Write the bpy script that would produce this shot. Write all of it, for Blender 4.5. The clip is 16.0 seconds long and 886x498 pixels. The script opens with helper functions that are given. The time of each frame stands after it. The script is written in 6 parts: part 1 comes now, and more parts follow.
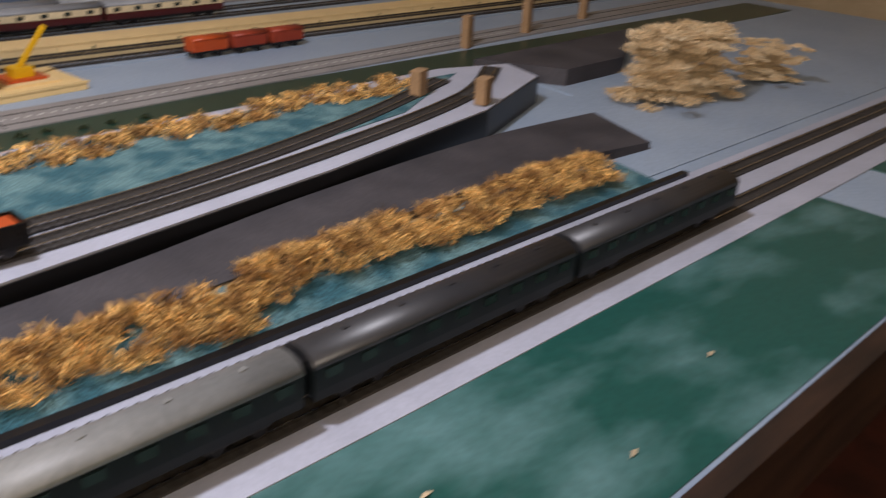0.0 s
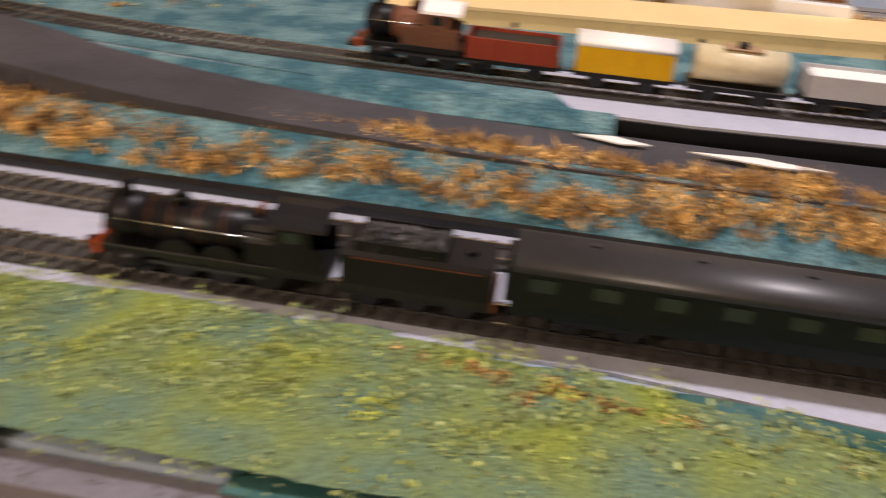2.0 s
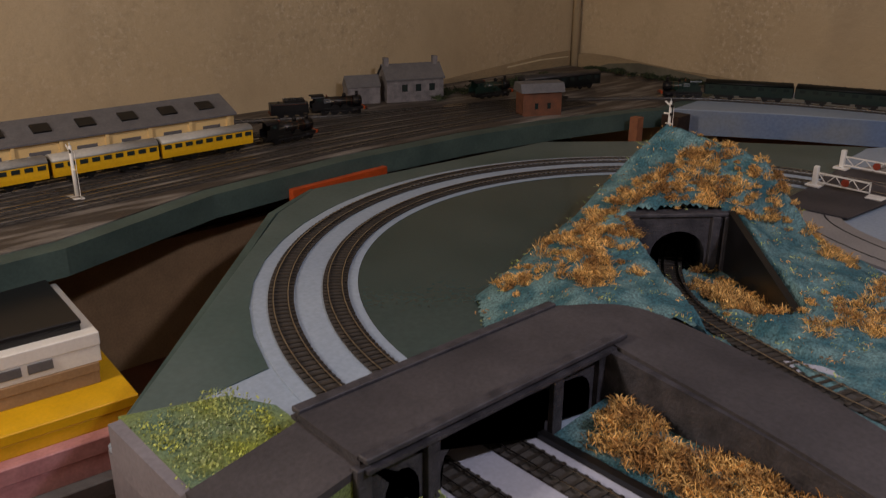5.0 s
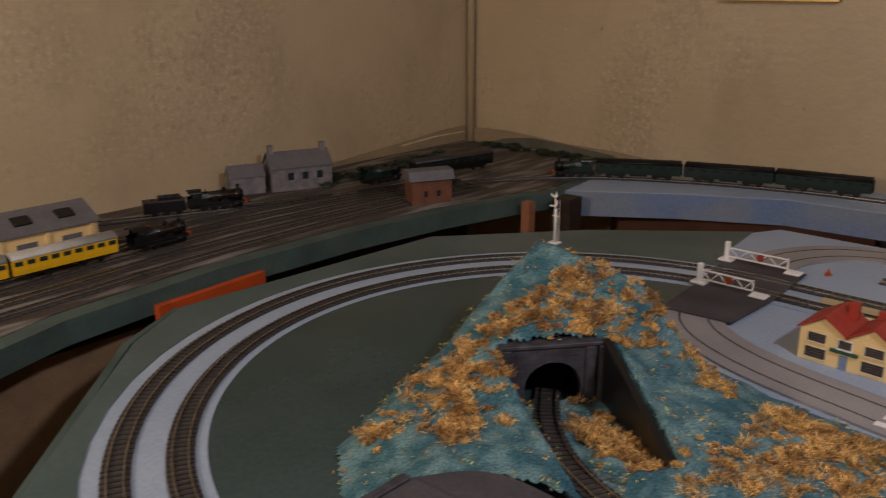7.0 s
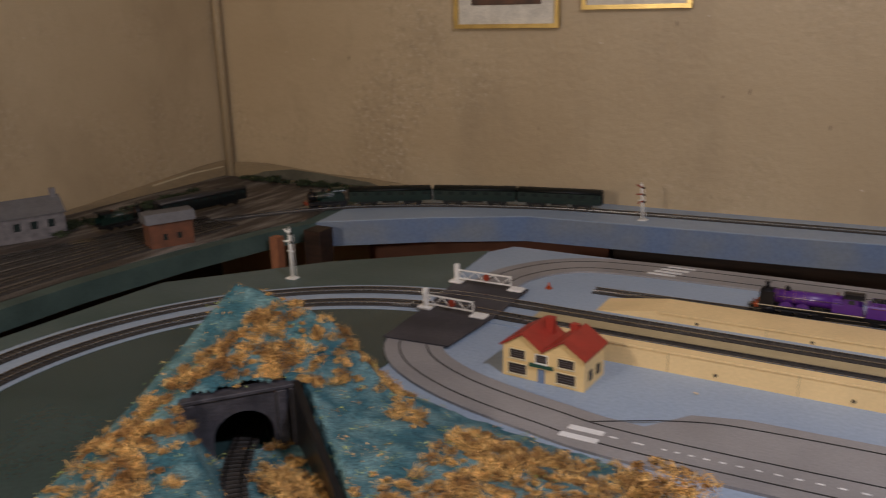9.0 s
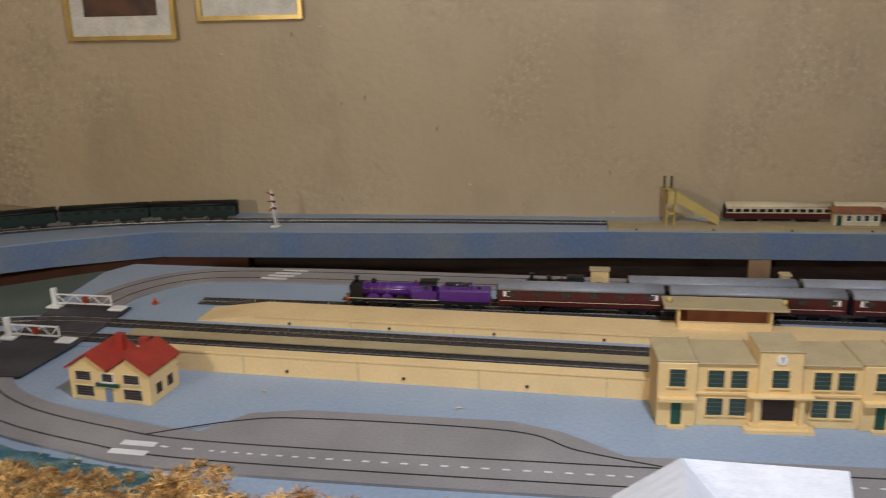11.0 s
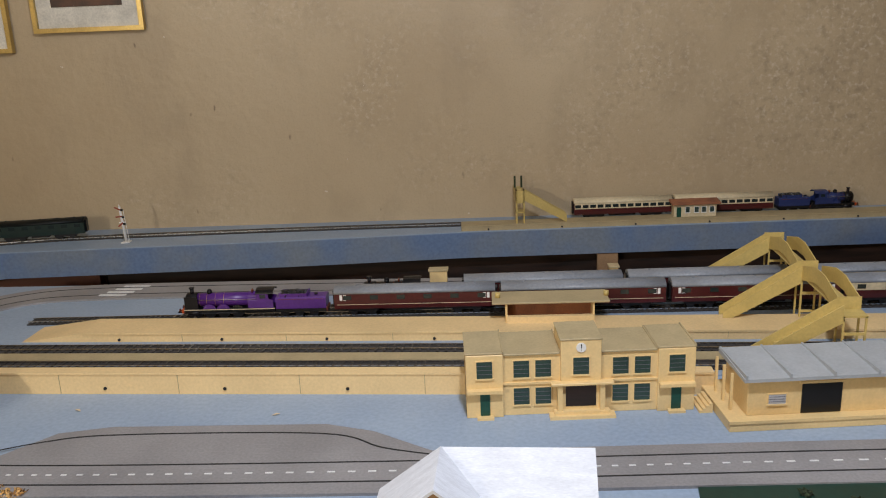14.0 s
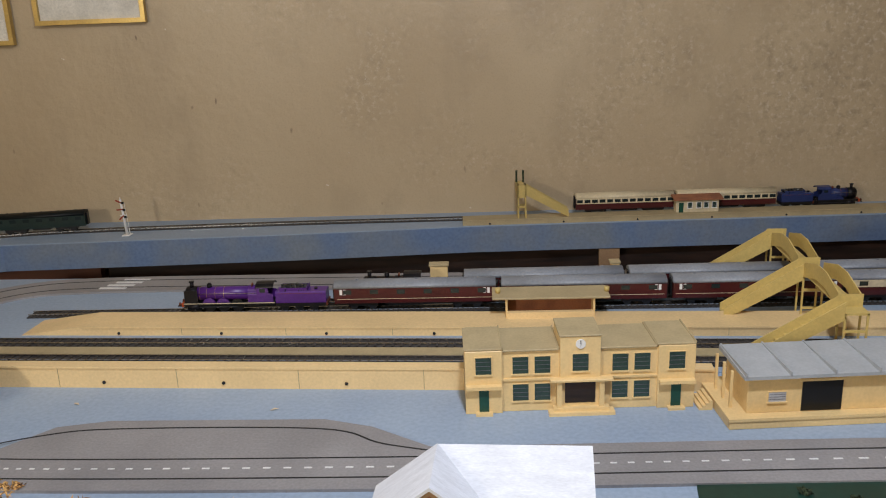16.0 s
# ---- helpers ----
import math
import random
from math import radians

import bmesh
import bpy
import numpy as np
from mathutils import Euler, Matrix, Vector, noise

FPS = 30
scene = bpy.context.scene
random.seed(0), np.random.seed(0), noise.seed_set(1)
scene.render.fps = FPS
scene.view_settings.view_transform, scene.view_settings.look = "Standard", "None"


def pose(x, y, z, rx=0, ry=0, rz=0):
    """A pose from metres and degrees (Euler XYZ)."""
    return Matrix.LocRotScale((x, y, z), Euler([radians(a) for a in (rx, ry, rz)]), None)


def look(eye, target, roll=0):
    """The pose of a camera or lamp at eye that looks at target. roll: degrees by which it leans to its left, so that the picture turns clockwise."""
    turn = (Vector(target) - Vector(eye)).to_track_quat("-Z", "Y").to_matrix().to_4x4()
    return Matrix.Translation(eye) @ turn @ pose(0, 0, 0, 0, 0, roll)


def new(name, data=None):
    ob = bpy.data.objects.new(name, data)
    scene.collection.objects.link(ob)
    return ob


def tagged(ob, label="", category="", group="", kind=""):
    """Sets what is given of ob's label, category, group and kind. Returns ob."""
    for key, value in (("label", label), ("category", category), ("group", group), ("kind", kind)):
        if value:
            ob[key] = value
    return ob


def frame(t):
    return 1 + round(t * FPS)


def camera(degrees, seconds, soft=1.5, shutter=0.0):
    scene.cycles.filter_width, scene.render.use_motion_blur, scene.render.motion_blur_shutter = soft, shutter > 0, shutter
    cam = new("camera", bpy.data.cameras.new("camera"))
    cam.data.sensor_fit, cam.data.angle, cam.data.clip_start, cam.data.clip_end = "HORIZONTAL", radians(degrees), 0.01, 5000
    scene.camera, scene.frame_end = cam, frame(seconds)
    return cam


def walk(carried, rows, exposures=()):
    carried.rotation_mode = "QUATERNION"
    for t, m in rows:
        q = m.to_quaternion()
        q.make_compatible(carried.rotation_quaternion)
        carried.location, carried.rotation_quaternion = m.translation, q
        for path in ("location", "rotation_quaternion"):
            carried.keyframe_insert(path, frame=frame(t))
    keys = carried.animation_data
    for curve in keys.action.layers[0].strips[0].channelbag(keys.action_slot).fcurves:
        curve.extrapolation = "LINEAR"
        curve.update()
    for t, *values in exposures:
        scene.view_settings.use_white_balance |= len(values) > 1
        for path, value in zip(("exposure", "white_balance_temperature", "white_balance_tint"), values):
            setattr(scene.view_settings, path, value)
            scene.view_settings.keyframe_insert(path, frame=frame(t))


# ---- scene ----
cam = camera(55.5, 16.0, soft=1.1, shutter=0.5)
PATH = [
    (0, (0.193, 0.055, 0.352), (1.481, 1.319, -0.51), 3.3),
    (0.5, (0.129, 0.076, 0.307), (1.179, 1.506, -0.617), 4.0),
    (1, (0.063, 0.091, 0.266), (0.648, 1.732, -0.717), 3.0),
    (1.5, (-0.01, 0.103, 0.243), (0.154, 1.834, -0.745), 3.6),
    (2, (-0.094, 0.089, 0.259), (-0.301, 1.783, -0.784), 4.6),
    (2.5, (-0.135, 0.053, 0.316), (-0.829, 1.564, -0.795), 1.3),
    (3, (-0.206, 0.053, 0.335), (-1.209, 1.423, -0.721), 1.1),
    (3.5, (-0.266, 0.056, 0.343), (-1.391, 1.374, -0.656), 1.7),
    (4, (-0.31, 0.064, 0.355), (-1.596, 1.322, -0.518), 0.5),
    (4.5, (-0.323, 0.068, 0.381), (-1.677, 1.316, -0.4), 0.1),
    (4.7, (-0.326, 0.07, 0.386), (-1.717, 1.305, -0.349), -0.2),
    (6.8, (-0.357, 0.178, 0.464), (-1.679, 1.549, -0.147), -0.4),
    (7, (-0.353, 0.196, 0.468), (-1.643, 1.599, -0.137), -0.3),
    (7.5, (-0.332, 0.225, 0.476), (-1.546, 1.702, -0.11), 0.0),
    (8, (-0.301, 0.257, 0.482), (-1.429, 1.811, -0.077), -0.3),
    (8.5, (-0.277, 0.278, 0.484), (-1.342, 1.878, -0.068), -0.7),
    (9, (-0.239, 0.305, 0.479), (-1.199, 1.969, -0.078), -1.3),
    (9.5, (-0.176, 0.328, 0.479), (-0.956, 2.081, -0.086), -1.0),
    (10, (-0.119, 0.342, 0.478), (-0.746, 2.157, -0.08), -1.2),
    (10.2, (-0.099, 0.347, 0.479), (-0.678, 2.178, -0.08), -1.2),
    (12.5, (0.102, 0.365, 0.471), (-0.068, 2.282, -0.063), -1.8),
    (13, (0.110, 0.367, 0.469), (-0.074, 2.282, -0.073), -2.2),
    (13.5, (0.113, 0.367, 0.469), (-0.070, 2.283, -0.072), -2.3),
    (14, (0.113, 0.367, 0.469), (-0.069, 2.282, -0.068), -2.3),
    (14.5, (0.114, 0.367, 0.469), (-0.069, 2.284, -0.070), -2.3),
    (15, (0.116, 0.369, 0.468), (-0.067, 2.287, -0.077), -2.1),
    (15.5, (0.116, 0.371, 0.468), (-0.069, 2.286, -0.083), -2.1),
    (16, (0.117, 0.372, 0.470), (-0.073, 2.286, -0.083), -2.1),
]
EXPOSURES = [(0.0, 0.12, 6900, 16), (0.5, 0.15, 6900, 20), (1.0, 0.32, 6700, 25), (1.5, 0.36, 6750, 26), (2.0, 0.18, 7600, 22), (2.5, -0.38, 8400, 13), (3.0, -0.56, 8100, 14), (3.5, -0.72, 7200, 15), (4.0, -0.62, 7000, 18), (4.5, -0.57, 7000, 21), (7.0, -0.38, 7050, 22), (8.0, -0.34, 6850, 20), (9.0, -0.28, 6700, 18), (10.0, -0.16, 6450, 13), (12.5, 0.07, 6400, 10), (16.0, 0.07, 6400, 10)]
walk(cam, [(t, look(eye, target, roll)) for t, eye, target, roll in PATH], EXPOSURES)

# ---- light ----
world = bpy.data.worlds.new("room_world")
scene.world = world
world.use_nodes = True
world.node_tree.nodes["Background"].inputs[0].default_value = (0.9, 0.85, 0.8, 1)
world.node_tree.nodes["Background"].inputs[1].default_value = 0.003


def lamp(name, loc, energy, colour, size):
    data = bpy.data.lights.new(name, "POINT")
    data.energy, data.color, data.shadow_soft_size = energy, colour, size
    ob = new(name, data)
    ob.location = loc
    return ob


lamp("unseen_lamp", (0.20, 0.66, 1.12), 40.0, (0.93, 0.98, 1.12), 0.045)
# low fill lamp, never in view, added to brighten walls and near board edge
lamp("unseen_lamp", (-1.15, -0.70, 0.72), 48.0, (1.0, 0.93, 0.82), 0.07)


# ---- materials ----
def mat(name, colour, rough=0.6, metal=0.0, vary=0.18, scale=30.0, fine=260.0, bump=0.15, second=None, spec=0.5, stretch=(1, 1, 1), island=0.0, objrand=0.0, contrast=(0.35, 0.65)):
    m = bpy.data.materials.new(name)
    m.use_nodes = True
    n, l = m.node_tree.nodes, m.node_tree.links
    b = n["Principled BSDF"]
    b.inputs["Roughness"].default_value = rough
    b.inputs["Metallic"].default_value = metal
    b.inputs["Specular IOR Level"].default_value = spec
    tc, mp = n.new("ShaderNodeTexCoord"), n.new("ShaderNodeMapping")
    l.new(tc.outputs["Object"], mp.inputs[0])
    mp.inputs["Scale"].default_value = stretch
    big, small = n.new("ShaderNodeTexNoise"), n.new("ShaderNodeTexNoise")
    for t, s, d in ((big, scale, 5.0), (small, fine, 3.0)):
        t.inputs["Scale"].default_value, t.inputs["Detail"].default_value = s, d
        l.new(mp.outputs[0], t.inputs["Vector"])
    ramp = n.new("ShaderNodeMapRange")
    ramp.inputs[1].default_value, ramp.inputs[2].default_value = contrast
    l.new(big.outputs["Fac"], ramp.inputs[0])
    mix = n.new("ShaderNodeMix")
    mix.data_type = "RGBA"
    c2 = second or tuple(c * (1 - vary) for c in colour)
    mix.inputs[6].default_value, mix.inputs[7].default_value = (*colour, 1), (*c2, 1)
    l.new(ramp.outputs[0], mix.inputs[0])
    hsv = n.new("ShaderNodeHueSaturation")
    l.new(mix.outputs[2], hsv.inputs["Color"])
    val = n.new("ShaderNodeMapRange")
    val.inputs[1].default_value, val.inputs[2].default_value = 0.3, 0.7
    val.inputs[3].default_value, val.inputs[4].default_value = 1 - vary * 0.6, 1 + vary * 0.6
    l.new(small.outputs["Fac"], val.inputs[0])
    out = val.outputs[0]
    for amount, node, socket in ((island, "ShaderNodeNewGeometry", "Random Per Island"), (objrand, "ShaderNodeObjectInfo", "Random")):
        if amount:
            src, rng, mul = n.new(node), n.new("ShaderNodeMapRange"), n.new("ShaderNodeMath")
            rng.inputs[3].default_value, rng.inputs[4].default_value = 1 - amount, 1 + amount
            l.new(src.outputs[socket], rng.inputs[0])
            mul.operation = "MULTIPLY"
            l.new(out, mul.inputs[0])
            l.new(rng.outputs[0], mul.inputs[1])
            out = mul.outputs[0]
    l.new(out, hsv.inputs["Value"])
    l.new(hsv.outputs[0], b.inputs["Base Color"])
    if bump:
        bp = n.new("ShaderNodeBump")
        bp.inputs["Strength"].default_value, bp.inputs["Distance"].default_value = bump, 0.002
        l.new(small.outputs["Fac"], bp.inputs["Height"])
        l.new(bp.outputs[0], b.inputs["Normal"])
    return m


def stained_wall():
    """Old distemper on plaster: broad tone drifts, cloudy damp patches, pale salt flecks and dark specks."""
    m = bpy.data.materials.new("aged_cream_distempered_plaster")
    m.use_nodes = True
    n, l = m.node_tree.nodes, m.node_tree.links
    b = n["Principled BSDF"]
    b.inputs["Roughness"].default_value = 0.42
    b.inputs["Specular IOR Level"].default_value = 0.4
    tc = n.new("ShaderNodeTexCoord")

    def cloud(scale, detail, lo, hi, stretch=(1, 1, 1), rough=0.55, shift=0.0):
        mp, t, r = n.new("ShaderNodeMapping"), n.new("ShaderNodeTexNoise"), n.new("ShaderNodeMapRange")
        mp.inputs["Scale"].default_value = stretch
        mp.inputs["Location"].default_value = (shift, shift * 0.7, shift * 1.3)
        l.new(tc.outputs["Object"], mp.inputs[0])
        l.new(mp.outputs[0], t.inputs["Vector"])
        t.inputs["Scale"].default_value, t.inputs["Detail"].default_value, t.inputs["Roughness"].default_value = scale, detail, rough
        r.inputs[1].default_value, r.inputs[2].default_value = lo, hi
        l.new(t.outputs["Fac"], r.inputs[0])
        return r.outputs[0]

    def blend(col, other, fac):
        x = n.new("ShaderNodeMix")
        x.data_type = "RGBA"
        l.new(fac, x.inputs[0])
        l.new(col, x.inputs[6])
        x.inputs[7].default_value = (*other, 1)
        return x.outputs[2]

    def times(a, k):
        x = n.new("ShaderNodeMath")
        x.operation = "MULTIPLY"
        l.new(a, x.inputs[0])
        if isinstance(k, float):
            x.inputs[1].default_value = k
        else:
            l.new(k, x.inputs[1])
        return x.outputs[0]

    base = n.new("ShaderNodeRGB")
    base.outputs[0].default_value = (0.52, 0.41, 0.26, 1)
    col = blend(base.outputs[0], (0.43, 0.325, 0.195), times(cloud(1.7, 4, 0.38, 0.68), 0.75))
    col = blend(col, (0.37, 0.285, 0.18), times(cloud(5.0, 6, 0.50, 0.72, (1.2, 1, 0.7), shift=3.0), 0.6))
    patch = cloud(2.6, 3, 0.48, 0.66, shift=8.0)
    col = blend(col, (0.27, 0.21, 0.135), times(times(cloud(46, 6, 0.49, 0.66, rough=0.72), patch), 0.60))
    col = blend(col, (0.70, 0.61, 0.46), times(times(cloud(80, 5, 0.52, 0.66, rough=0.68, shift=2.0), patch), 0.58))
    col = blend(col, (0.70, 0.64, 0.52), times(cloud(48, 2, 0.745, 0.77, shift=5.0), 0.7))
    col = blend(col, (0.17, 0.12, 0.075), times(cloud(30, 2, 0.74, 0.78, (1, 1, 0.45), shift=6.0), 0.8))
    col = blend(col, (0.36, 0.28, 0.18), times(cloud(240, 3, 0.5, 0.75), 0.35))
    l.new(col, b.inputs["Base Color"])
    bp = n.new("ShaderNodeBump")
    bp.inputs["Strength"].default_value, bp.inputs["Distance"].default_value = 0.35, 0.003
    l.new(cloud(45, 6, 0.2, 0.8), bp.inputs["Height"])
    l.new(bp.outputs[0], b.inputs["Normal"])
    return m


M = dict(
    wall=stained_wall(),
    ceiling=mat("ceiling_paint", (0.48, 0.44, 0.37), 0.8, scale=3, fine=80),
    floor=mat("dark_red_carpet", (0.10, 0.022, 0.014), 0.9, scale=9, fine=400, second=(0.05, 0.012, 0.008)),
    board=mat("blue_grey_board_paint", (0.32, 0.40, 0.50), 0.5, vary=0.14, scale=7, fine=180, bump=0.05, second=(0.28, 0.36, 0.47)),
    bed=mat("lavender_grey_track_bed", (0.44, 0.46, 0.55), 0.5, vary=0.12, scale=12, fine=300, bump=0.06),
    teal=mat("smeared_teal_green_paint", (0.010, 0.078, 0.066), 0.38, scale=8, fine=120, bump=0.05, second=(0.13, 0.26, 0.27), stretch=(0.8, 1.5, 1), contrast=(0.46, 0.78)),
    loopgreen=mat("dark_sage_green_paint", (0.015, 0.042, 0.042), 0.2, scale=3.0, fine=150, bump=0.04, second=(0.045, 0.078, 0.080), contrast=(0.38, 0.68)),
    darkgreen=mat("dark_green_gloss_edge", (0.012, 0.045, 0.032), 0.35, scale=14, fine=150, bump=0.04),
    greenedge=mat("sage_board_edge", (0.06, 0.10, 0.09), 0.6, scale=12, fine=200, bump=0.08, second=(0.035, 0.065, 0.06)),
    yard=mat("dark_brown_ballasted_yard", (0.05, 0.040, 0.034), 0.6, scale=16, fine=420, bump=0.4, second=(0.27, 0.25, 0.23), stretch=(2.6, 0.35, 1), contrast=(0.46, 0.70), vary=0.4),
    roadgrey=mat("grey_plastic_roadway", (0.29, 0.28, 0.28), 0.5, scale=10, fine=300, bump=0.06),
    asphalt=mat("dark_painted_road", (0.032, 0.030, 0.036), 0.7, scale=12, fine=260, bump=0.25, second=(0.060, 0.055, 0.062), vary=0.3),
    slot=mat("black_slot_groove", (0.015, 0.015, 0.015), 0.7),
    whiteline=mat("white_road_paint", (0.75, 0.75, 0.74), 0.6, fine=500, vary=0.12),
    hill=mat("turquoise_scenic_matting", (0.025, 0.105, 0.135), 0.9, scale=34, fine=420, bump=1.0, second=(0.12, 0.235, 0.25), vary=0.9, contrast=(0.40, 0.62)),
    grass=mat("yellow_green_grass_matting", (0.20, 0.245, 0.04), 0.95, scale=20, fine=480, bump=0.8, second=(0.11, 0.185, 0.12), vary=0.55),
    blade=mat("grass_fibre", (0.40, 0.44, 0.08), 0.9, island=0.55, bump=0, second=(0.28, 0.35, 0.20)),
    moss=mat("dried_orange_moss", (0.74, 0.46, 0.16), 0.9, island=0.85, bump=0, scale=45, second=(0.33, 0.17, 0.055), contrast=(0.40, 0.60)),
    straw=mat("pale_straw", (0.78, 0.62, 0.40), 0.9, island=0.35, bump=0, scale=20, second=(0.62, 0.44, 0.24)),
    stone=mat("dark_slate_plastic_stone", (0.026, 0.025, 0.032), 0.6, scale=60, fine=320, bump=0.5, second=(0.06, 0.057, 0.068)),
    black=mat("black_plastic", (0.006, 0.006, 0.007), 0.38, fine=500, bump=0.03),
    satin=mat("satin_black_paint", (0.005, 0.005, 0.006), 0.4, spec=0.25, fine=500, bump=0.02, second=(0.010, 0.009, 0.011)),
    sleeper=mat("dark_brown_sleeper_plastic", (0.03, 0.024, 0.02), 0.6, bump=0.05, island=0.2),
    ballast=mat("grey_brown_ballast", (0.055, 0.05, 0.047), 0.9, scale=60, fine=600, bump=0.5),
    rail=mat("nickel_silver_rail", (0.62, 0.60, 0.57), 0.2, metal=1.0, bump=0, scale=40),
    cream=mat("cream_yellow_plastic", (0.80, 0.58, 0.27), 0.42, vary=0.08, scale=20, fine=300, bump=0.04),
    creamdk=mat("tan_roof_plastic", (0.45, 0.36, 0.20), 0.55, vary=0.12, scale=30, fine=300, bump=0.05),
    paleyellow=mat("pale_yellow_platform", (0.82, 0.60, 0.30), 0.5, vary=0.1, scale=12, fine=260, bump=0.04),
    ochre=mat("ochre_bridge_plastic", (0.60, 0.45, 0.15), 0.45, vary=0.12, scale=30, bump=0.05),
    white=mat("white_plastic", (0.80, 0.79, 0.75), 0.5, vary=0.06, bump=0.03),
    whiteroof=mat("white_card_roof", (0.64, 0.66, 0.70), 0.6, vary=0.12, scale=40, stretch=(1, 4, 1), bump=0.05),
    greyroof=mat("grey_roof_plastic", (0.40, 0.42, 0.43), 0.5, vary=0.1, scale=30, bump=0.05),
    slate=mat("slate_grey_roof", (0.13, 0.13, 0.14), 0.6, scale=50, bump=0.1),
    redroof=mat("red_tile_roof", (0.36, 0.035, 0.02), 0.5, vary=0.2, scale=60, fine=500, bump=0.25),
    brick=mat("orange_red_brick", (0.33, 0.13, 0.06), 0.7, scale=40, fine=400, bump=0.3, second=(0.22, 0.085, 0.045)),
    greenpaint=mat("dark_green_gloss_paint", (0.012, 0.07, 0.045), 0.35, bump=0.02),
    glass=mat("dark_window_glazing", (0.02, 0.03, 0.03), 0.12, bump=0, vary=0.1),
    greenglass=mat("green_grey_glazing", (0.035, 0.065, 0.052), 0.2, bump=0, vary=0.2),
    greencoach=mat("malachite_green_coach", (0.007, 0.024, 0.019), 0.35, bump=0.02, scale=20),
    darkcoach=mat("near_black_green_coach", (0.004, 0.0065, 0.007), 0.45, spec=0.3, bump=0.02, scale=20),
    maroon=mat("maroon_coach_paint", (0.07, 0.010, 0.011), 0.35, bump=0.02, scale=20),
    purple=mat("bright_purple_paint", (0.085, 0.018, 0.20), 0.35, bump=0.02, scale=20),
    blue=mat("dark_blue_paint", (0.02, 0.035, 0.13), 0.35, bump=0.02, scale=20),
    coachroof=mat("matt_dark_grey_roof", (0.028, 0.029, 0.034), 0.4, bump=0.05, scale=25),
    silverroof=mat("light_grey_coach_roof", (0.42, 0.42, 0.40), 0.45, bump=0.04, scale=25),
    trainroof=mat("mid_grey_coach_roof", (0.26, 0.28, 0.31), 0.45, bump=0.04, scale=25),
    ivory=mat("ivory_paint", (0.68, 0.58, 0.38), 0.45, bump=0.03),
    yellow=mat("bright_yellow_paint", (0.75, 0.42, 0.01), 0.4, vary=0.1, bump=0.02),
    redwagon=mat("red_oxide_paint", (0.32, 0.045, 0.02), 0.45, vary=0.2, bump=0.04),
    greywagon=mat("light_grey_wagon_paint", (0.50, 0.50, 0.52), 0.5, vary=0.12, bump=0.04),
    orange=mat("orange_red_paint", (0.50, 0.075, 0.015), 0.4, bump=0.02),
    copper=mat("dull_red_copper_trim", (0.20, 0.06, 0.03), 0.45, metal=0.5, bump=0),
    coal=mat("glossy_coal", (0.03, 0.03, 0.032), 0.18, bump=0.5, fine=900, island=0.5),
    shelfblue=mat("mid_blue_shelf_paint", (0.13, 0.20, 0.34), 0.5, vary=0.18, scale=9, fine=160, bump=0.06, second=(0.19, 0.23, 0.28)),
    # dark timber colour, kept near black because it also paints under-board shade
    darkwood_shade=mat("dark_wood_and_shade", (0.012, 0.007, 0.005), 0.5, scale=10, stretch=(1, 8, 8), bump=0.1, second=(0.038, 0.019, 0.012)),
    redwood=mat("red_brown_panel", (0.14, 0.05, 0.025), 0.5, scale=8, stretch=(1, 6, 6), bump=0.1),
    fascia=mat("mauve_grey_board_edge", (0.22, 0.21, 0.24), 0.6, scale=6, fine=220, bump=0.12, second=(0.11, 0.105, 0.125)),
    gilt=mat("gilt_frame", (0.55, 0.40, 0.14), 0.3, metal=0.7, bump=0.05),
    mount=mat("ivory_picture_mount", (0.72, 0.68, 0.58), 0.7, bump=0),
    print=mat("dark_brown_print", (0.12, 0.05, 0.025), 0.5, bump=0, scale=18, second=(0.03, 0.02, 0.015)),
    card=mat("brown_cardboard", (0.34, 0.21, 0.11), 0.8, bump=0.05),
    pink=mat("pink_card", (0.55, 0.27, 0.27), 0.6, bump=0.03, second=(0.4, 0.17, 0.18)),
    hillpaint=mat("painted_tan_hills", (0.34, 0.25, 0.14), 0.7, scale=6, fine=90, bump=0.05, second=(0.26, 0.20, 0.12), stretch=(1, 1, 3)),
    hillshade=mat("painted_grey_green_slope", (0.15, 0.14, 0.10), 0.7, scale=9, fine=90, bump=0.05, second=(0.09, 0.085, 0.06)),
    sage=mat("worn_sage_teal_paint", (0.040, 0.080, 0.078), 0.42, scale=5, fine=140, bump=0.05, second=(0.080, 0.122, 0.122)),
    whiteworn=mat("scuffed_pale_card_edge", (0.42, 0.42, 0.44), 0.35, scale=30, fine=300, bump=0.2, second=(0.15, 0.16, 0.15), contrast=(0.42, 0.58)),
    darkbrick=mat("sooty_brick", (0.17, 0.062, 0.03), 0.7, scale=40, fine=400, bump=0.3, second=(0.10, 0.04, 0.022)),
    paleroof=mat("worn_pale_grey_coach_roof", (0.23, 0.235, 0.23), 0.5, bump=0.04, scale=25),
    greystone=mat("grey_card_stone", (0.20, 0.19, 0.20), 0.8, scale=60, fine=400, bump=0.2, second=(0.12, 0.115, 0.125)),
    foliage=mat("dark_hedge_foliage", (0.03, 0.045, 0.018), 0.9, island=0.5, bump=0),
    leaf=mat("dried_leaf_flake", (0.60, 0.48, 0.32), 0.8, bump=0, objrand=0.4),
)


# ---- building helpers ----
def face(bm, pts, smooth=False):
    f = bm.faces.new([bm.verts.new(p) for p in pts])
    f.smooth = smooth
    return f


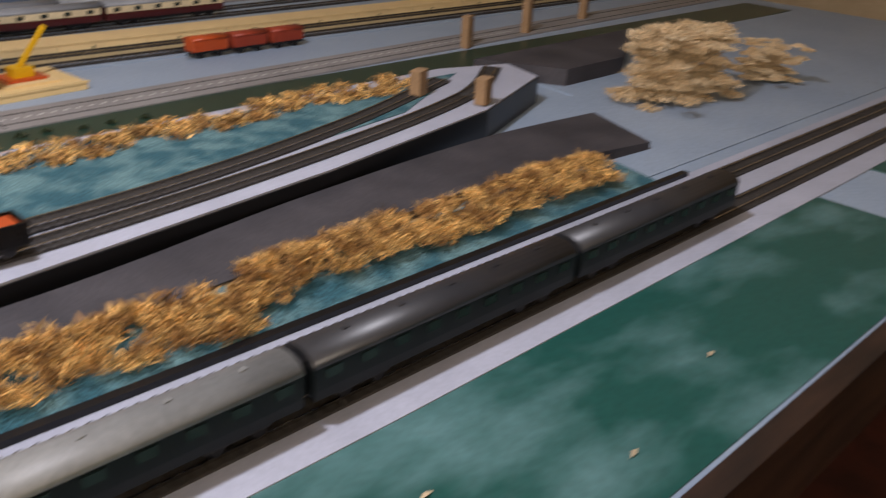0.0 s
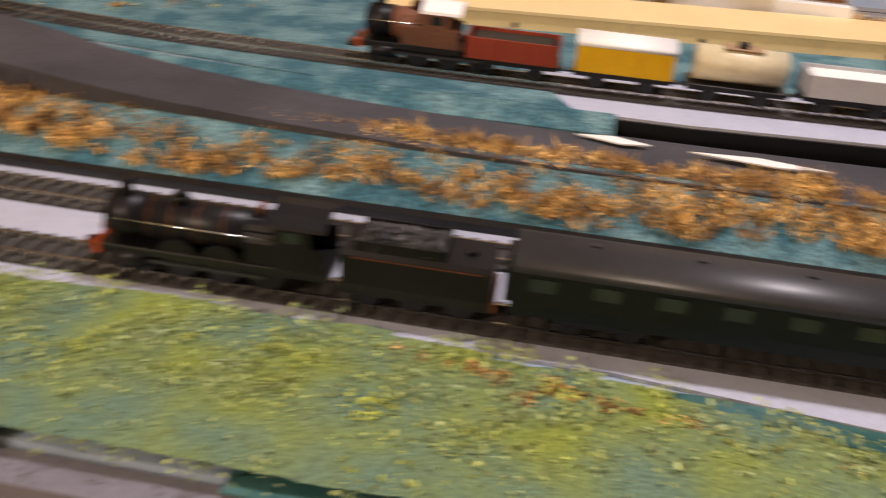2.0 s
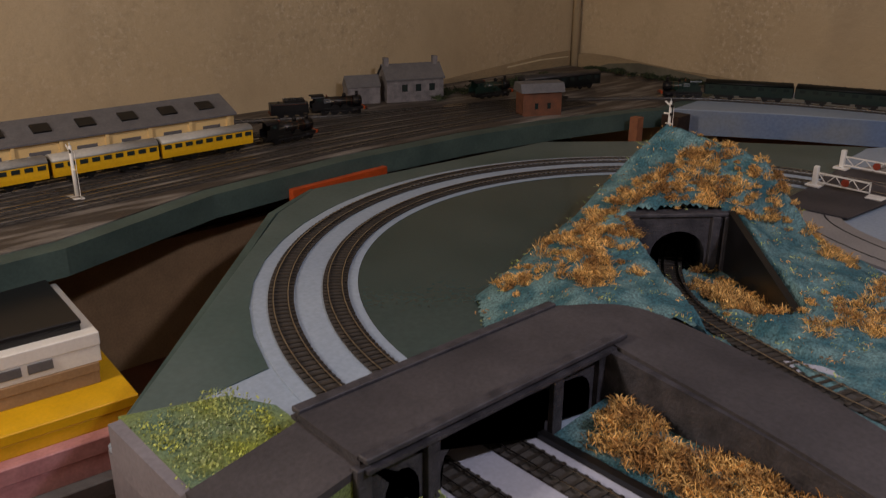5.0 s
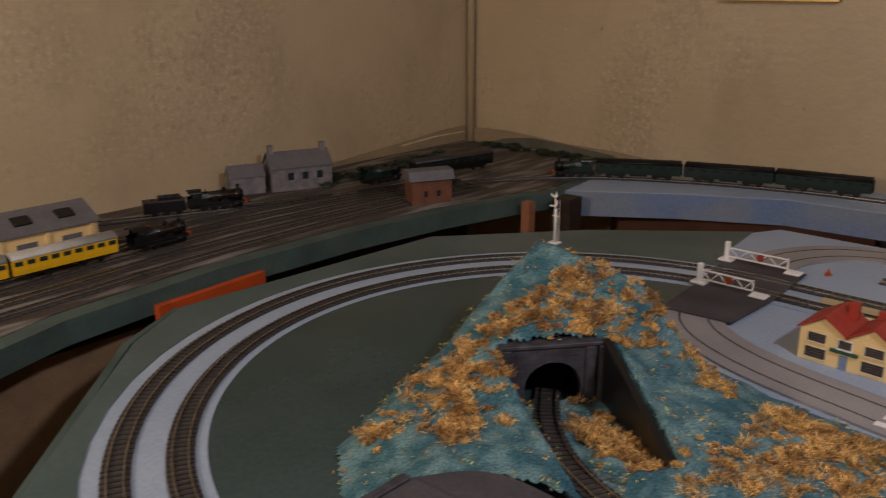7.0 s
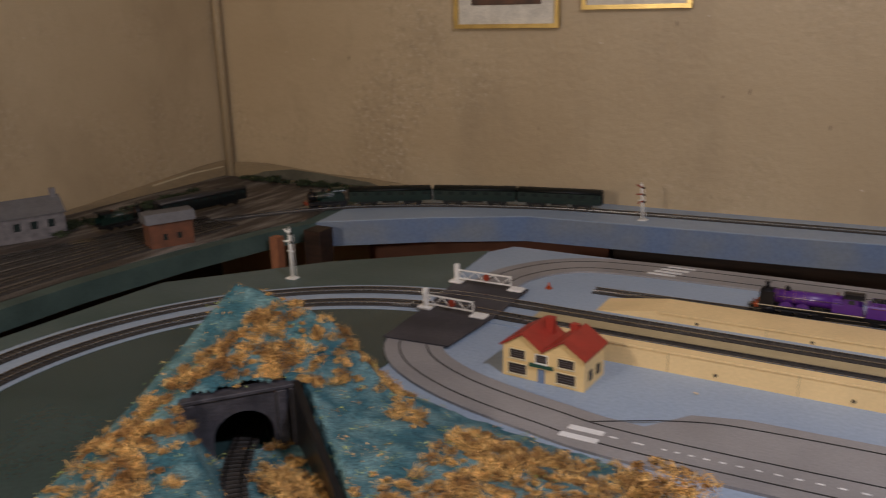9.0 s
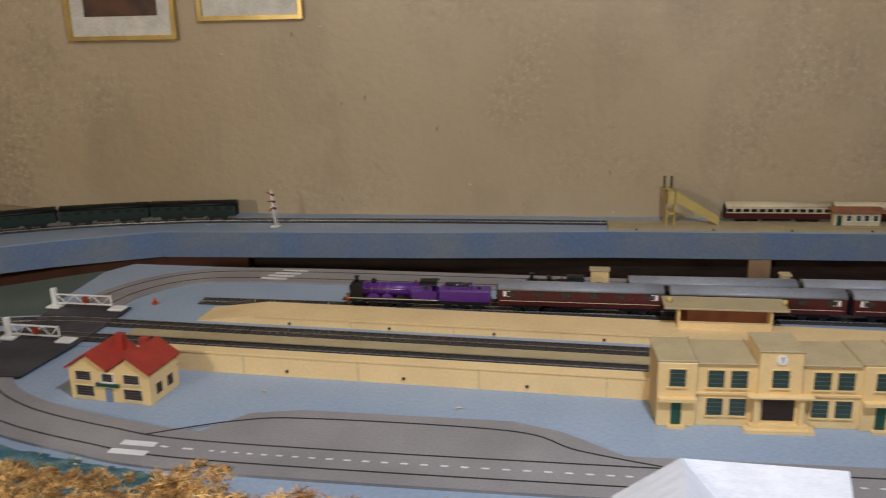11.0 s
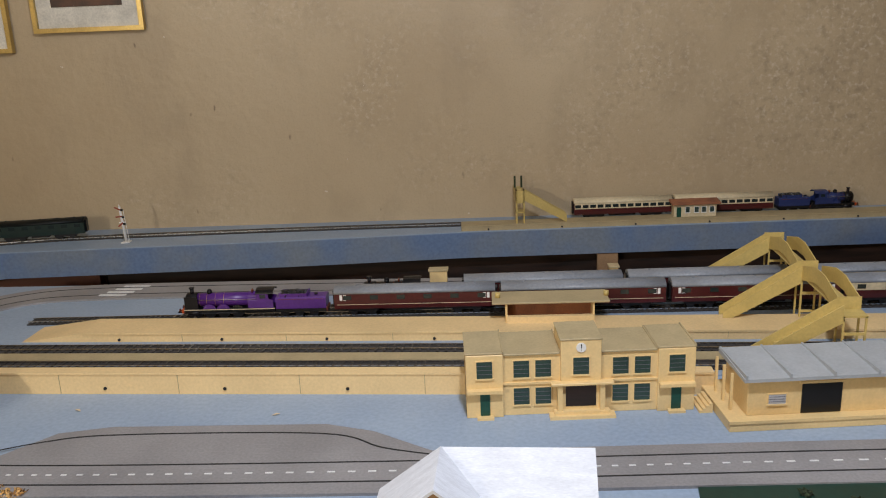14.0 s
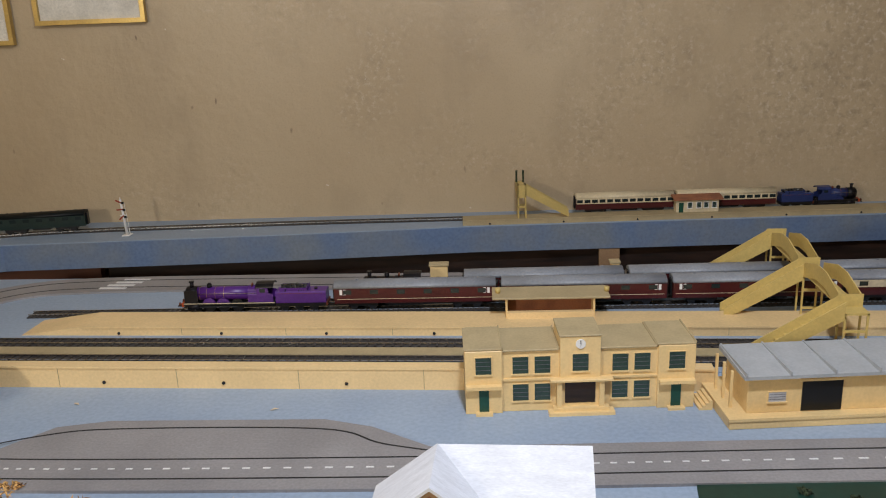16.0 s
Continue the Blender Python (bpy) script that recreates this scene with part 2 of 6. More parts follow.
def box(bm, a, b, m=None):
    x0, y0, z0 = a
    x1, y1, z1 = b
    v = [bm.verts.new(p) for p in ((x0, y0, z0), (x1, y0, z0), (x1, y1, z0), (x0, y1, z0), (x0, y0, z1), (x1, y0, z1), (x1, y1, z1), (x0, y1, z1))]
    if m is not None:
        for w in v:
            w.co = m @ w.co
    for i in ((3, 2, 1, 0), (4, 5, 6, 7), (0, 1, 5, 4), (1, 2, 6, 5), (2, 3, 7, 6), (3, 0, 4, 7)):
        bm.faces.new([v[k] for k in i])
    return bm


def cyl(bm, p, q, r, n=14, r2=None):
    p, q = Vector(p), Vector(q)
    r2 = r if r2 is None else r2
    turn = (q - p).to_track_quat("Z", "Y").to_matrix()
    rings = []
    for c, rad in ((p, r), (q, r2)):
        rings.append([bm.verts.new(c + turn @ Vector((rad * math.cos(6.2832 * k / n), rad * math.sin(6.2832 * k / n), 0))) for k in range(n)])
    for k in range(n):
        f = bm.faces.new((rings[0][k], rings[0][(k + 1) % n], rings[1][(k + 1) % n], rings[1][k]))
        f.smooth = True
    bm.faces.new(rings[0][::-1])
    bm.faces.new(rings[1])
    return bm


def prism(bm, prof, axis, d0, d1, smooth=False):
    """A closed profile drawn out along an axis: 'x' takes (y, z), 'y' takes (x, z), 'z' takes (x, y)."""
    put = {"x": lambda a, b, d: (d, a, b), "y": lambda a, b, d: (a, d, b), "z": lambda a, b, d: (a, b, d)}[axis]
    r0 = [bm.verts.new(put(a, b, d0)) for a, b in prof]
    r1 = [bm.verts.new(put(a, b, d1)) for a, b in prof]
    k = len(prof)
    for i in range(k):
        f = bm.faces.new((r0[i], r0[(i + 1) % k], r1[(i + 1) % k], r1[i]))
        f.smooth = smooth
    bm.faces.new(r0[::-1])
    bm.faces.new(r1)
    return bm


def NB():
    return bmesh.new()


def part(name, bm, material, parent=None, label="", bevel=0.0, m=None):
    if bevel:
        bmesh.ops.bevel(bm, geom=bm.edges[:], offset=bevel, segments=1, affect="EDGES", clamp_overlap=True)
    bmesh.ops.recalc_face_normals(bm, faces=bm.faces[:])
    me = bpy.data.meshes.new(name)
    bm.to_mesh(me)
    bm.free()
    me.materials.append(M[material])
    ob = new(name, me)
    if parent is not None:
        ob.parent = parent
    if m is not None:
        ob.matrix_basis = m
    if label:
        ob["label"] = label
    return ob


def share(name, mesh, parent, m, label=""):
    ob = new(name, mesh)
    ob.parent = parent
    ob.matrix_basis = m
    if label:
        ob["label"] = label
    return ob


def thing(name, label, category, m, group="", kind=""):
    return tagged(place(new(name), m), label, category, group, kind)


def place(ob, m):
    ob.matrix_basis = m
    return ob


def slab(name, poly, z0, z1, material, label, category, kind="structure"):
    ob = part(name, prism(NB(), poly, "z", z0, z1), material)
    return tagged(ob, label, category, "", kind)


def line(pts, step=0.01):
    """A polyline resampled to even steps, with smooth corners."""
    p = [Vector(q) if len(q) == 3 else Vector((*q, 0)) for q in pts]
    out = []
    for i in range(len(p) - 1):
        a, b, c, d = p[max(i - 1, 0)], p[i], p[i + 1], p[min(i + 2, len(p) - 1)]
        k = max(2, int((c - b).length / step))
        for j in range(k):
            t = j / k
            out.append(0.5 * ((2 * b) + (c - a) * t + (2 * a - 5 * b + 4 * c - d) * t * t + (3 * b - a - 3 * c + d) * t ** 3))
    out.append(p[-1])
    return out


def sides(p, i):
    t = (p[min(i + 1, len(p) - 1)] - p[max(i - 1, 0)]).normalized()
    return t, Vector((-t.y, t.x, 0)).normalized()


def ribbon(bm, p, left, right, top, bottom=None):
    """A strip along p between two offsets to its left, with a thickness."""
    rows = []
    for i, q in enumerate(p):
        _, s = sides(p, i)
        lo = top - 0.002 if bottom is None else bottom
        rows.append([bm.verts.new(q + s * left + Vector((0, 0, top))), bm.verts.new(q + s * right + Vector((0, 0, top))), bm.verts.new(q + s * right + Vector((0, 0, lo))), bm.verts.new(q + s * left + Vector((0, 0, lo)))])
    for a, b in zip(rows, rows[1:]):
        for k in range(4):
            bm.faces.new((a[k], a[(k + 1) % 4], b[(k + 1) % 4], b[k]))
    bm.faces.new(rows[0])
    bm.faces.new(rows[-1][::-1])
    return bm


GAUGE, RAILTOP = 0.0165, 0.0052


PIECE = {}


def track(p, label, ballast=True, pitch=0.0085, near=False):
    t = thing("railway_track", label, "railway track", Matrix(), "tracks of the model railway")
    if ballast:
        part("ballast", ribbon(NB(), p, -0.0145, 0.0145, 0.0018, 0.0), "ballast", t)
    for s in (-1, 1):
        part("rail", ribbon(NB(), p, s * GAUGE / 2 - 0.0007, s * GAUGE / 2 + 0.0007, RAILTOP, 0.0028), "rail", t, "silver-topped metal rail")
    bm, run, single = NB(), 0.0, 0
    if "sleeper" not in PIECE:
        me = bpy.data.meshes.new("sleeper")
        one = box(NB(), (-0.0017, -0.0145, 0.0008), (0.0017, 0.0145, 0.003))
        one.to_mesh(me)
        one.free()
        me.materials.append(M["sleeper"])
        PIECE["sleeper"] = me
    for i in range(1, len(p)):
        run += (p[i] - p[i - 1]).length
        if run >= pitch:
            run = 0.0
            d, s = sides(p, i)
            m = Matrix.Translation(p[i]) @ Matrix.Rotation(math.atan2(d.y, d.x), 4, "Z")
            if near and p[i].y < 0.6 and -0.85 < p[i].x < 1.2 and single < 290:
                single += 1
                share("sleeper", PIECE["sleeper"], t, m)
            else:
                box(bm, (-0.0017, -0.0145, 0.0008), (0.0017, 0.0145, 0.003), m)
    tagged(part("sleeper_run", bm, "sleeper", t), kind="stuff")
    return t


def tufts(name, spots, material, label, blades=90, length=0.011, spread=0.011, width=0.0011, lift=0.4, seed=1, category="bush"):
    """Clumps of dry fibres: spots are (x, y, z, size)."""
    rnd = random.Random(seed)
    vs, fs = [], []
    for x, y, z, size in spots:
        for _ in range(blades):
            a, r = rnd.uniform(0, 6.2832), spread * size * rnd.random() ** 0.6
            b = Vector((x + r * math.cos(a), y + r * math.sin(a), z + rnd.uniform(0, 0.007) * size * (1 - r / (spread * size))))
            h = rnd.uniform(0, 6.2832)
            d = Vector((math.cos(h), math.sin(h), rnd.uniform(-0.1, 1.6) * lift + 0.1)).normalized() * length * size * rnd.uniform(0.4, 1.0)
            w = d.cross(Vector((rnd.uniform(-1, 1), rnd.uniform(-1, 1), rnd.uniform(-1, 1)))).normalized() * width * rnd.uniform(0.6, 1.5)
            k = len(vs)
            mid = b + d * 0.55 + Vector((0, 0, 0.15 * length * size))
            vs += [b - w, b + w, mid + w, mid - w, b + d]
            fs += [(k, k + 1, k + 2, k + 3), (k + 3, k + 2, k + 4)]
    me = bpy.data.meshes.new(name)
    me.from_pydata([tuple(v) for v in vs], [], fs)
    me.materials.append(M[material])
    return tagged(new(name, me), label, category, "", "stuff")


# ---- the room ----
def wall_panel(name, a, b, z0, z1, thick, label):
    a, b = Vector((*a, 0)), Vector((*b, 0))
    d = b - a
    ob = part(name, box(NB(), (0, 0, z0), (d.length, thick, z1)), "wall")
    ob.matrix_basis = Matrix.Translation(a) @ Matrix.Rotation(math.atan2(d.y, d.x), 4, "Z")
    return tagged(ob, label, "wall", "", "structure")


NORTH = lambda x: 2.245 + 0.06 * (x + 1.0)
wall_panel("wall_north", (-2.06, NORTH(-2.06)), (3.3, NORTH(3.3)), -0.8, 1.7, 0.12, "stained cream wallpapered wall with damp marks")
wall_panel("wall_west", (-2.06, -1.6), (-2.06, 2.4), -0.8, 1.7, 0.12, "dim cream wallpapered side wall")
wall_panel("wall_east", (3.3, 2.6), (3.3, -1.6), -0.8, 1.7, 0.12, "plain cream wall")
wall_panel("wall_south", (3.4, -1.6), (-2.2, -1.6), -0.8, 1.7, 0.12, "plain cream wall")
slab("floor", [(-2.2, -1.7), (3.4, -1.7), (3.4, 2.7), (-2.2, 2.7)], -0.86, -0.8, "floor", "dark red carpeted floor below the layout", "floor")
slab("ceiling", [(-2.2, -1.7), (3.4, -1.7), (3.4, 2.7), (-2.2, 2.7)], 1.7, 1.76, "ceiling", "plain white ceiling", "ceiling")
tagged(part("trim", cyl(NB(), (-2.045, 2.165, -0.1), (-2.045, 2.165, 1.7), 0.012), "wall"), "cream paper strip down the room corner", "trim", "", "structure")

# ---- boards of the layout ----
BOARD = [(-0.95, 0.264), (-0.66, 0.268), (-0.45, 0.305), (-0.30, 0.314), (0.0, 0.312), (0.12, 0.302), (0.36, 0.245), (0.55, 0.228), (2.6, 0.235), (2.6, 1.86), (0.4, 1.84), (-0.94, 1.815), (-0.97, 1.76), (-1.22, 1.56), (-1.42, 1.32), (-1.45, 0.80), (-1.38, 0.69)]
slab("layout_board", BOARD, -0.03, 0.0, "board", "blue-grey painted baseboard of the model railway", "baseboard")
LOOP = [(-0.85, 0.445)] + [(-0.85 - 0.44 * math.sin(a * math.pi / 24), 0.97 - 0.44 * math.cos(a * math.pi / 24)) for a in range(1, 24)] + [(-0.85, 1.41)]
slab("painted_ground", LOOP, 0.0, 0.0014, "loopgreen", "dark sage green painted ground inside the loop", "ground")
slab("painted_ground", [(-0.955, 0.268), (-1.3795, 0.689), (-1.4492, 0.80), (-1.4192, 1.321), (-1.2192, 1.561), (-0.972, 1.762), (-0.955, 1.60)] + [(-0.83 - 0.560 * math.sin(a * math.pi / 24), 0.97 - 0.560 * math.cos(a * math.pi / 24)) for a in range(23, 1, -1)], 0.0, 0.0012, "sage", "sage green painted corner of the board", "ground")
slab("painted_ground", [(-0.2, 0.305), (0.12, 0.302), (0.36, 0.248), (0.55, 0.232), (1.17, 0.232), (1.17, 0.40), (0.5, 0.398), (0.15, 0.402), (0.0, 0.41), (-0.2, 0.41)], 0.0, 0.0012, "teal", "smeared teal and green painted ground beside the track", "ground")
slab("painted_ground", [(1.33, 0.232), (2.5, 0.235), (2.5, 0.402), (1.33, 0.402)], 0.0, 0.0012, "teal", "green painted ground beyond a grey path", "ground")
slab("track_bed", [(-0.85, 0.418), (-0.05, 0.416), (0.12, 0.400), (0.5, 0.396), (2.55, 0.40), (2.55, 0.536), (-0.85, 0.536)], 0.0, 0.0022, "bed", "pale lavender-grey painted bed under two straight tracks", "track bed")
slab("painted_ground", [(0.27, 0.965), (1.1, 0.985), (2.5, 1.06), (2.5, 1.19), (0.9, 1.17), (0.468, 1.150), (0.288, 1.139)], 0.0, 0.0016, "darkgreen", "dark green painted strip in front of the roadway", "ground")

# near edge of the board: mauve-grey face, left end and timber rail further along
slab("board_edge", [(-0.92, 0.262), (-0.66, 0.266), (-0.45, 0.285), (-0.30, 0.295), (0.0, 0.294), (0.14, 0.285), (0.37, 0.236), (0.37, 0.244), (0.12, 0.301), (0.0, 0.311), (-0.30, 0.313), (-0.45, 0.304), (-0.66, 0.2675), (-0.95, 0.2635)], -0.105, -0.004, "fascia", "mauve-grey painted board edge, scuffed and joined", "board edge")
tagged(part("board_edge", cyl(NB(), (-0.815, 0.246, -0.092), (0.3, 0.258, -0.112), 0.014), "ivory"), "cream padded tube along the lower board edge", "board edge", "", "structure")
slab("board_edge", [(0.375, 0.208), (2.6, 0.208), (2.6, 0.232), (0.56, 0.226), (0.375, 0.238)], -0.08, 0.004, "darkwood_shade", "dark stained timber rail on the board edge", "board edge")
slab("board_edge", [(-0.955, 0.28), (-1.385, 0.685), (-1.455, 0.80), (-1.462, 0.80), (-1.395, 0.68), (-0.965, 0.272)], -0.05, -0.002, "greenedge", "green painted slanted board edge", "board edge")

# left board with sidings, and the shelf along the far wall
LEFT = [(-2.058, -0.5), (-1.37, -0.5), (-1.44, 0.40), (-1.53, 0.66), (-1.565, 0.95), (-1.56, 1.25), (-1.53, 1.48), (-1.475, 1.72), (-1.44, 1.80), (-1.50, 2.16), (-2.058, 2.14)]
slab("siding_board", LEFT, -0.04, -0.0005, "greenedge", "side board with a sage green edge carrying the sidings", "baseboard")
slab("siding_ground", [(x + (0.035 if x > -2 else 0) * -1, y) for x, y in LEFT], -0.0005, 0.0012, "yard", "dark brown ballasted siding ground", "ground")
SHELF = [(-1.44, 1.80), (-1.225, 1.945), (-1.02, 2.052), (-0.405, 2.116), (0.0, 2.170), (0.9, 2.238), (2.6, 2.37), (2.6, NORTH(2.6)), (-1.50, NORTH(-1.5))]
slab("wall_shelf", SHELF, -0.058, -0.0005, "shelfblue", "blue painted shelf board along the wall", "shelf")
slab("shelf_ground", [(x, y + 0.004) if i < 7 else (x, y) for i, (x, y) in enumerate(SHELF)], -0.0005, 0.001, "board", "grey-blue painted top of the wall shelf", "ground")
for x, y, w in ((0.285, 2.196, 0.045), (1.6, 2.30, 0.045)):
    tagged(part("shelf_bracket", box(NB(), (x, y, -0.20), (x + w, y + 0.02, -0.06)), "card"), "pale wooden support under the wall shelf", "bracket", "", "structure")
tagged(part("shelf_post", box(NB(), (-1.43, 1.74, -0.8), (-1.385, 1.79, -0.002)), "darkwood_shade", bevel=0.001), "dark wooden post under the shelf corner", "post", "", "structure")
slab("back_panel", [(-1.42, 1.98), (-0.85, 2.14), (-0.85, 2.155), (-1.42, 2.0)], -0.17, -0.058, "redwood", "red-brown wooden panel behind the board", "panel")
slab("back_panel", [(-1.40, 1.86), (-0.86, 2.06), (-0.86, 2.08), (-1.40, 1.88)], -0.26, -0.17, "card", "pale wooden ledge below the shelf", "panel")
# two near-black sheets closing the gaps below the boards: shade put in as colour
slab("back_panel", [(-0.85, 2.17), (2.6, 2.34), (2.6, 2.36), (-0.85, 2.19)], -0.8, -0.058, "darkwood_shade", "dark sheet standing in for the shade under the shelf", "panel")
slab("side_panel", [(-1.66, -0.4), (-1.64, -0.4), (-1.70, 1.75), (-1.72, 1.75)], -0.8, -0.04, "darkwood_shade", "dark sheet standing in for the shade under the siding board", "panel")
tagged(part("side_panel", box(NB(), (-1.665, 0.10, -0.36), (-1.65, 0.86, -0.10)), "card"), "pale board leaning under the siding board", "panel", "", "structure")
HN = pose(-1.98, NORTH(-2.0) - 0.012, 0, 0, 0, 3.4)
tagged(part("painted_hills", prism(NB(), [(-0.06, -0.002), (-0.06, 0.038), (0.0, 0.041), (0.07, 0.041), (0.16, 0.034), (0.28, 0.024), (0.42, 0.020), (0.58, 0.008), (0.62, -0.002)], "y", 0, 0.004), "hillpaint", m=HN), "tan painted hills on the wall behind the corner", "backscene", "", "structure")
tagged(part("painted_hills", prism(NB(), [(0.0, -0.002), (0.06, 0.018), (0.16, 0.030), (0.26, 0.024), (0.42, 0.010), (0.46, -0.002)], "y", -0.004, -0.001), "hillshade", m=HN), "grey-green painted slope before the tan hills", "backscene", "", "structure")
tagged(part("painted_hills", prism(NB(), [(0.0, -0.002), (0.0, 0.006), (0.2, 0.014), (0.42, 0.030), (0.6, 0.044), (0.70, 0.046), (0.70, -0.002)], "x", 0, 0.004), "hillpaint", m=pose(-2.055, 1.45, 0)), "tan painted hills along the side wall", "backscene", "", "structure")
tagged(part("painted_hills", prism(NB(), [(0.0, 0.020), (0.0, 0.024), (0.14, 0.032), (0.27, 0.030), (0.27, 0.027), (0.14, 0.028)], "x", 0.004, 0.006), "ivory", m=pose(-2.055, 1.87, 0)), "pale painted path over the hills", "backscene", "", "structure")

# ---- terrace, hill, roads ----
from mathutils import geometry

TERR = [(-0.62, 0.735), (-0.5, 0.668), (-0.25, 0.645), (0.0, 0.645), (0.35, 0.668), (0.7, 0.718), (1.0, 0.778), (1.2, 0.86), (1.22, 0.94), (1.1, 0.975), (0.27, 0.955), (-0.25, 0.93), (-0.36, 0.84), (-0.5, 0.80)]
slab("terrace", TERR, 0.0, 0.040, "black", "raised terrace with a black edge", "terrace")
slab("terrace_ground", [(x, y + 0.002) for x, y in TERR], 0.040, 0.042, "bed", "pale grey ground of the terrace", "ground")
slab("terrace_ground", [(-0.45, 0.75), (-0.2, 0.725), (0.4, 0.74), (0.9, 0.83), (1.1, 0.94), (0.27, 0.95), (-0.25, 0.92), (-0.36, 0.83), (-0.46, 0.80)], 0.042, 0.0432, "hill", "turquoise grassy ground behind the goods line", "ground")
slab("terrace_ground", [(-0.61, 0.735), (-0.5, 0.671), (-0.25, 0.648), (-0.08, 0.648), (-0.13, 0.735), (-0.44, 0.765)], 0.042, 0.0434, "hill", "turquoise grassy ground round the goods line", "ground")
slab("grey_ground", [(0.95, 0.56), (2.5, 0.56), (2.5, 1.05), (1.3, 1.05), (1.28, 0.85), (1.1, 0.74)], 0.0, 0.0018, "board", "grey-blue painted flat ground", "ground")

RIDGE = [(-0.954, 1.033, 0.158), (-0.806, 1.02, 0.139), (-0.88, 1.03, 0.146), (-0.886, 0.866, 0.085), (-0.811, 0.962, 0.088), (-0.785, 1.068, 0.064), (-0.74, 1.05, 0.046), (-0.73, 0.91, 0.062), (-0.66, 0.97, 0.047), (-0.60, 0.96, 0.045), (-0.5, 0.95, 0.044), (-0.4, 0.92, 0.042), (-0.58, 0.80, 0.047), (-0.47, 0.78, 0.043), (-0.34, 0.80, 0.043), (-0.935, 0.78, 0.050), (-0.985, 0.95, 0.085), (-0.965, 0.86, 0.058), (-0.93, 0.71, 0.026)]
FOOT = [(-0.90, 0.64), (-0.965, 0.69), (-1.005, 0.80), (-1.04, 0.95), (-1.055, 1.06), (-1.03, 1.15), (-0.96, 1.215), (-0.90, 1.205), (-0.86, 1.17), (-0.80, 1.142), (-0.66, 1.112), (-0.56, 1.10), (-0.44, 1.085), (-0.34, 1.05)]
CUT = line([(-0.905, 1.0, 0.004), (-0.86, 0.925, 0.008), (-0.80, 0.845, 0.020), (-0.73, 0.785, 0.030), (-0.64, 0.742, 0.038), (-0.52, 0.708, 0.0425), (-0.30, 0.692, 0.0428), (0.0, 0.692, 0.0428), (0.4, 0.716, 0.0428), (0.74, 0.768, 0.0428), (1.02, 0.84, 0.0428), (1.17, 0.93, 0.0428)])
ctrl = RIDGE + [(x, y, 0.0) for x, y in FOOT] + [(-0.80, 0.68, 0.056), (-0.86, 0.72, 0.050), (-0.66, 0.72, 0.045), (-0.55, 0.70, 0.042)]
CUTA = np.array([tuple(p) for p in CUT])


TRI = geometry.delaunay_2d_cdt([Vector(c[:2]) for c in ctrl], [], [], 0, 1e-6)[2]


def hill_height(x, y):
    for i, j, k in TRI:
        (x0, y0, z0), (x1, y1, z1), (x2, y2, z2) = ctrl[i], ctrl[j], ctrl[k]
        det = (y1 - y2) * (x0 - x2) + (x2 - x1) * (y0 - y2)
        if abs(det) < 1e-9:
            continue
        u = ((y1 - y2) * (x - x2) + (x2 - x1) * (y - y2)) / det
        v = ((y2 - y0) * (x - x2) + (x0 - x2) * (y - y2)) / det
        if u >= -1e-6 and v >= -1e-6 and u + v <= 1.000001:
            return u * z0 + v * z1 + (1 - u - v) * z2
    return 0.0


def inside(x, y, poly):
    c = False
    for (x0, y0), (x1, y1) in zip(poly, poly[1:] + poly[:1]):
        if (y0 > y) != (y1 > y) and x < (x1 - x0) * (y - y0) / (y1 - y0) + x0:
            c = not c
    return c


HILLPOLY = FOOT + [(-0.34, 0.78), (-0.45, 0.735), (-0.56, 0.725), (-0.66, 0.735), (-0.72, 0.72), (-0.765, 0.695), (-0.805, 0.655), (-0.85, 0.635)]


def ground_height(x, y):
    h = hill_height(x, y)
    u = (x + 0.848) * 0.6293 + (y - 0.915) * 0.7771
    v = (x + 0.848) * 0.7771 - (y - 0.915) * 0.6293
    if -0.10 < v <= 0.0 and abs(u) < 0.07:
        return max(h, 0.0835)
    if 0.0 < v < 0.21:
        if u >= 0.068:
            return max(0.0, max(h, 0.083 - 0.21 * v - max(0.0, u - 0.075) * 0.75))
        if u > -0.10:
            return min(h, 0.010 + 0.10 * v + max(0.0, -u - 0.034) * 1.9)
    if y < 0.935:
        d = np.hypot(CUTA[:, 0] - x, CUTA[:, 1] - y)
        k = int(d.argmin())
        if x < -0.5:
            h = min(h, CUTA[k, 2] + max(0.0, float(d[k]) - 0.028) * 2.6)
    return max(0.0, h)


bm, grid = NB(), {}
nx, ny = 150, 120
for i in range(nx + 1):
    for j in range(ny + 1):
        x, y = -1.14 + 0.82 * i / nx, 0.63 + 0.63 * j / ny
        if inside(x, y, HILLPOLY):
            n3 = noise.noise(Vector((x * 30, y * 30, 3))) * 0.004 + noise.noise(Vector((x * 110, y * 110, 9))) * 0.0018
            grid[i, j] = bm.verts.new((x, y, ground_height(x, y) + n3))
for i, j in list(grid):
    q = [grid.get(k) for k in ((i, j), (i + 1, j), (i + 1, j + 1), (i, j + 1))]
    if all(q):
        vv = [((w.co.x + 0.848) * 0.6293 + (w.co.y - 0.915) * 0.7771, (w.co.x + 0.848) * 0.7771 - (w.co.y - 0.915) * 0.6293) for w in q]
        if min(b for a, b in vv) <= 0.0 < max(b for a, b in vv) and max(abs(a) for a, b in vv) < 0.058:
            continue
        f = bm.faces.new(q)
        f.smooth = True
tagged(part("hill", bm, "hill"), "turquoise matted hill with a tunnel through it", "hill", "", "structure")


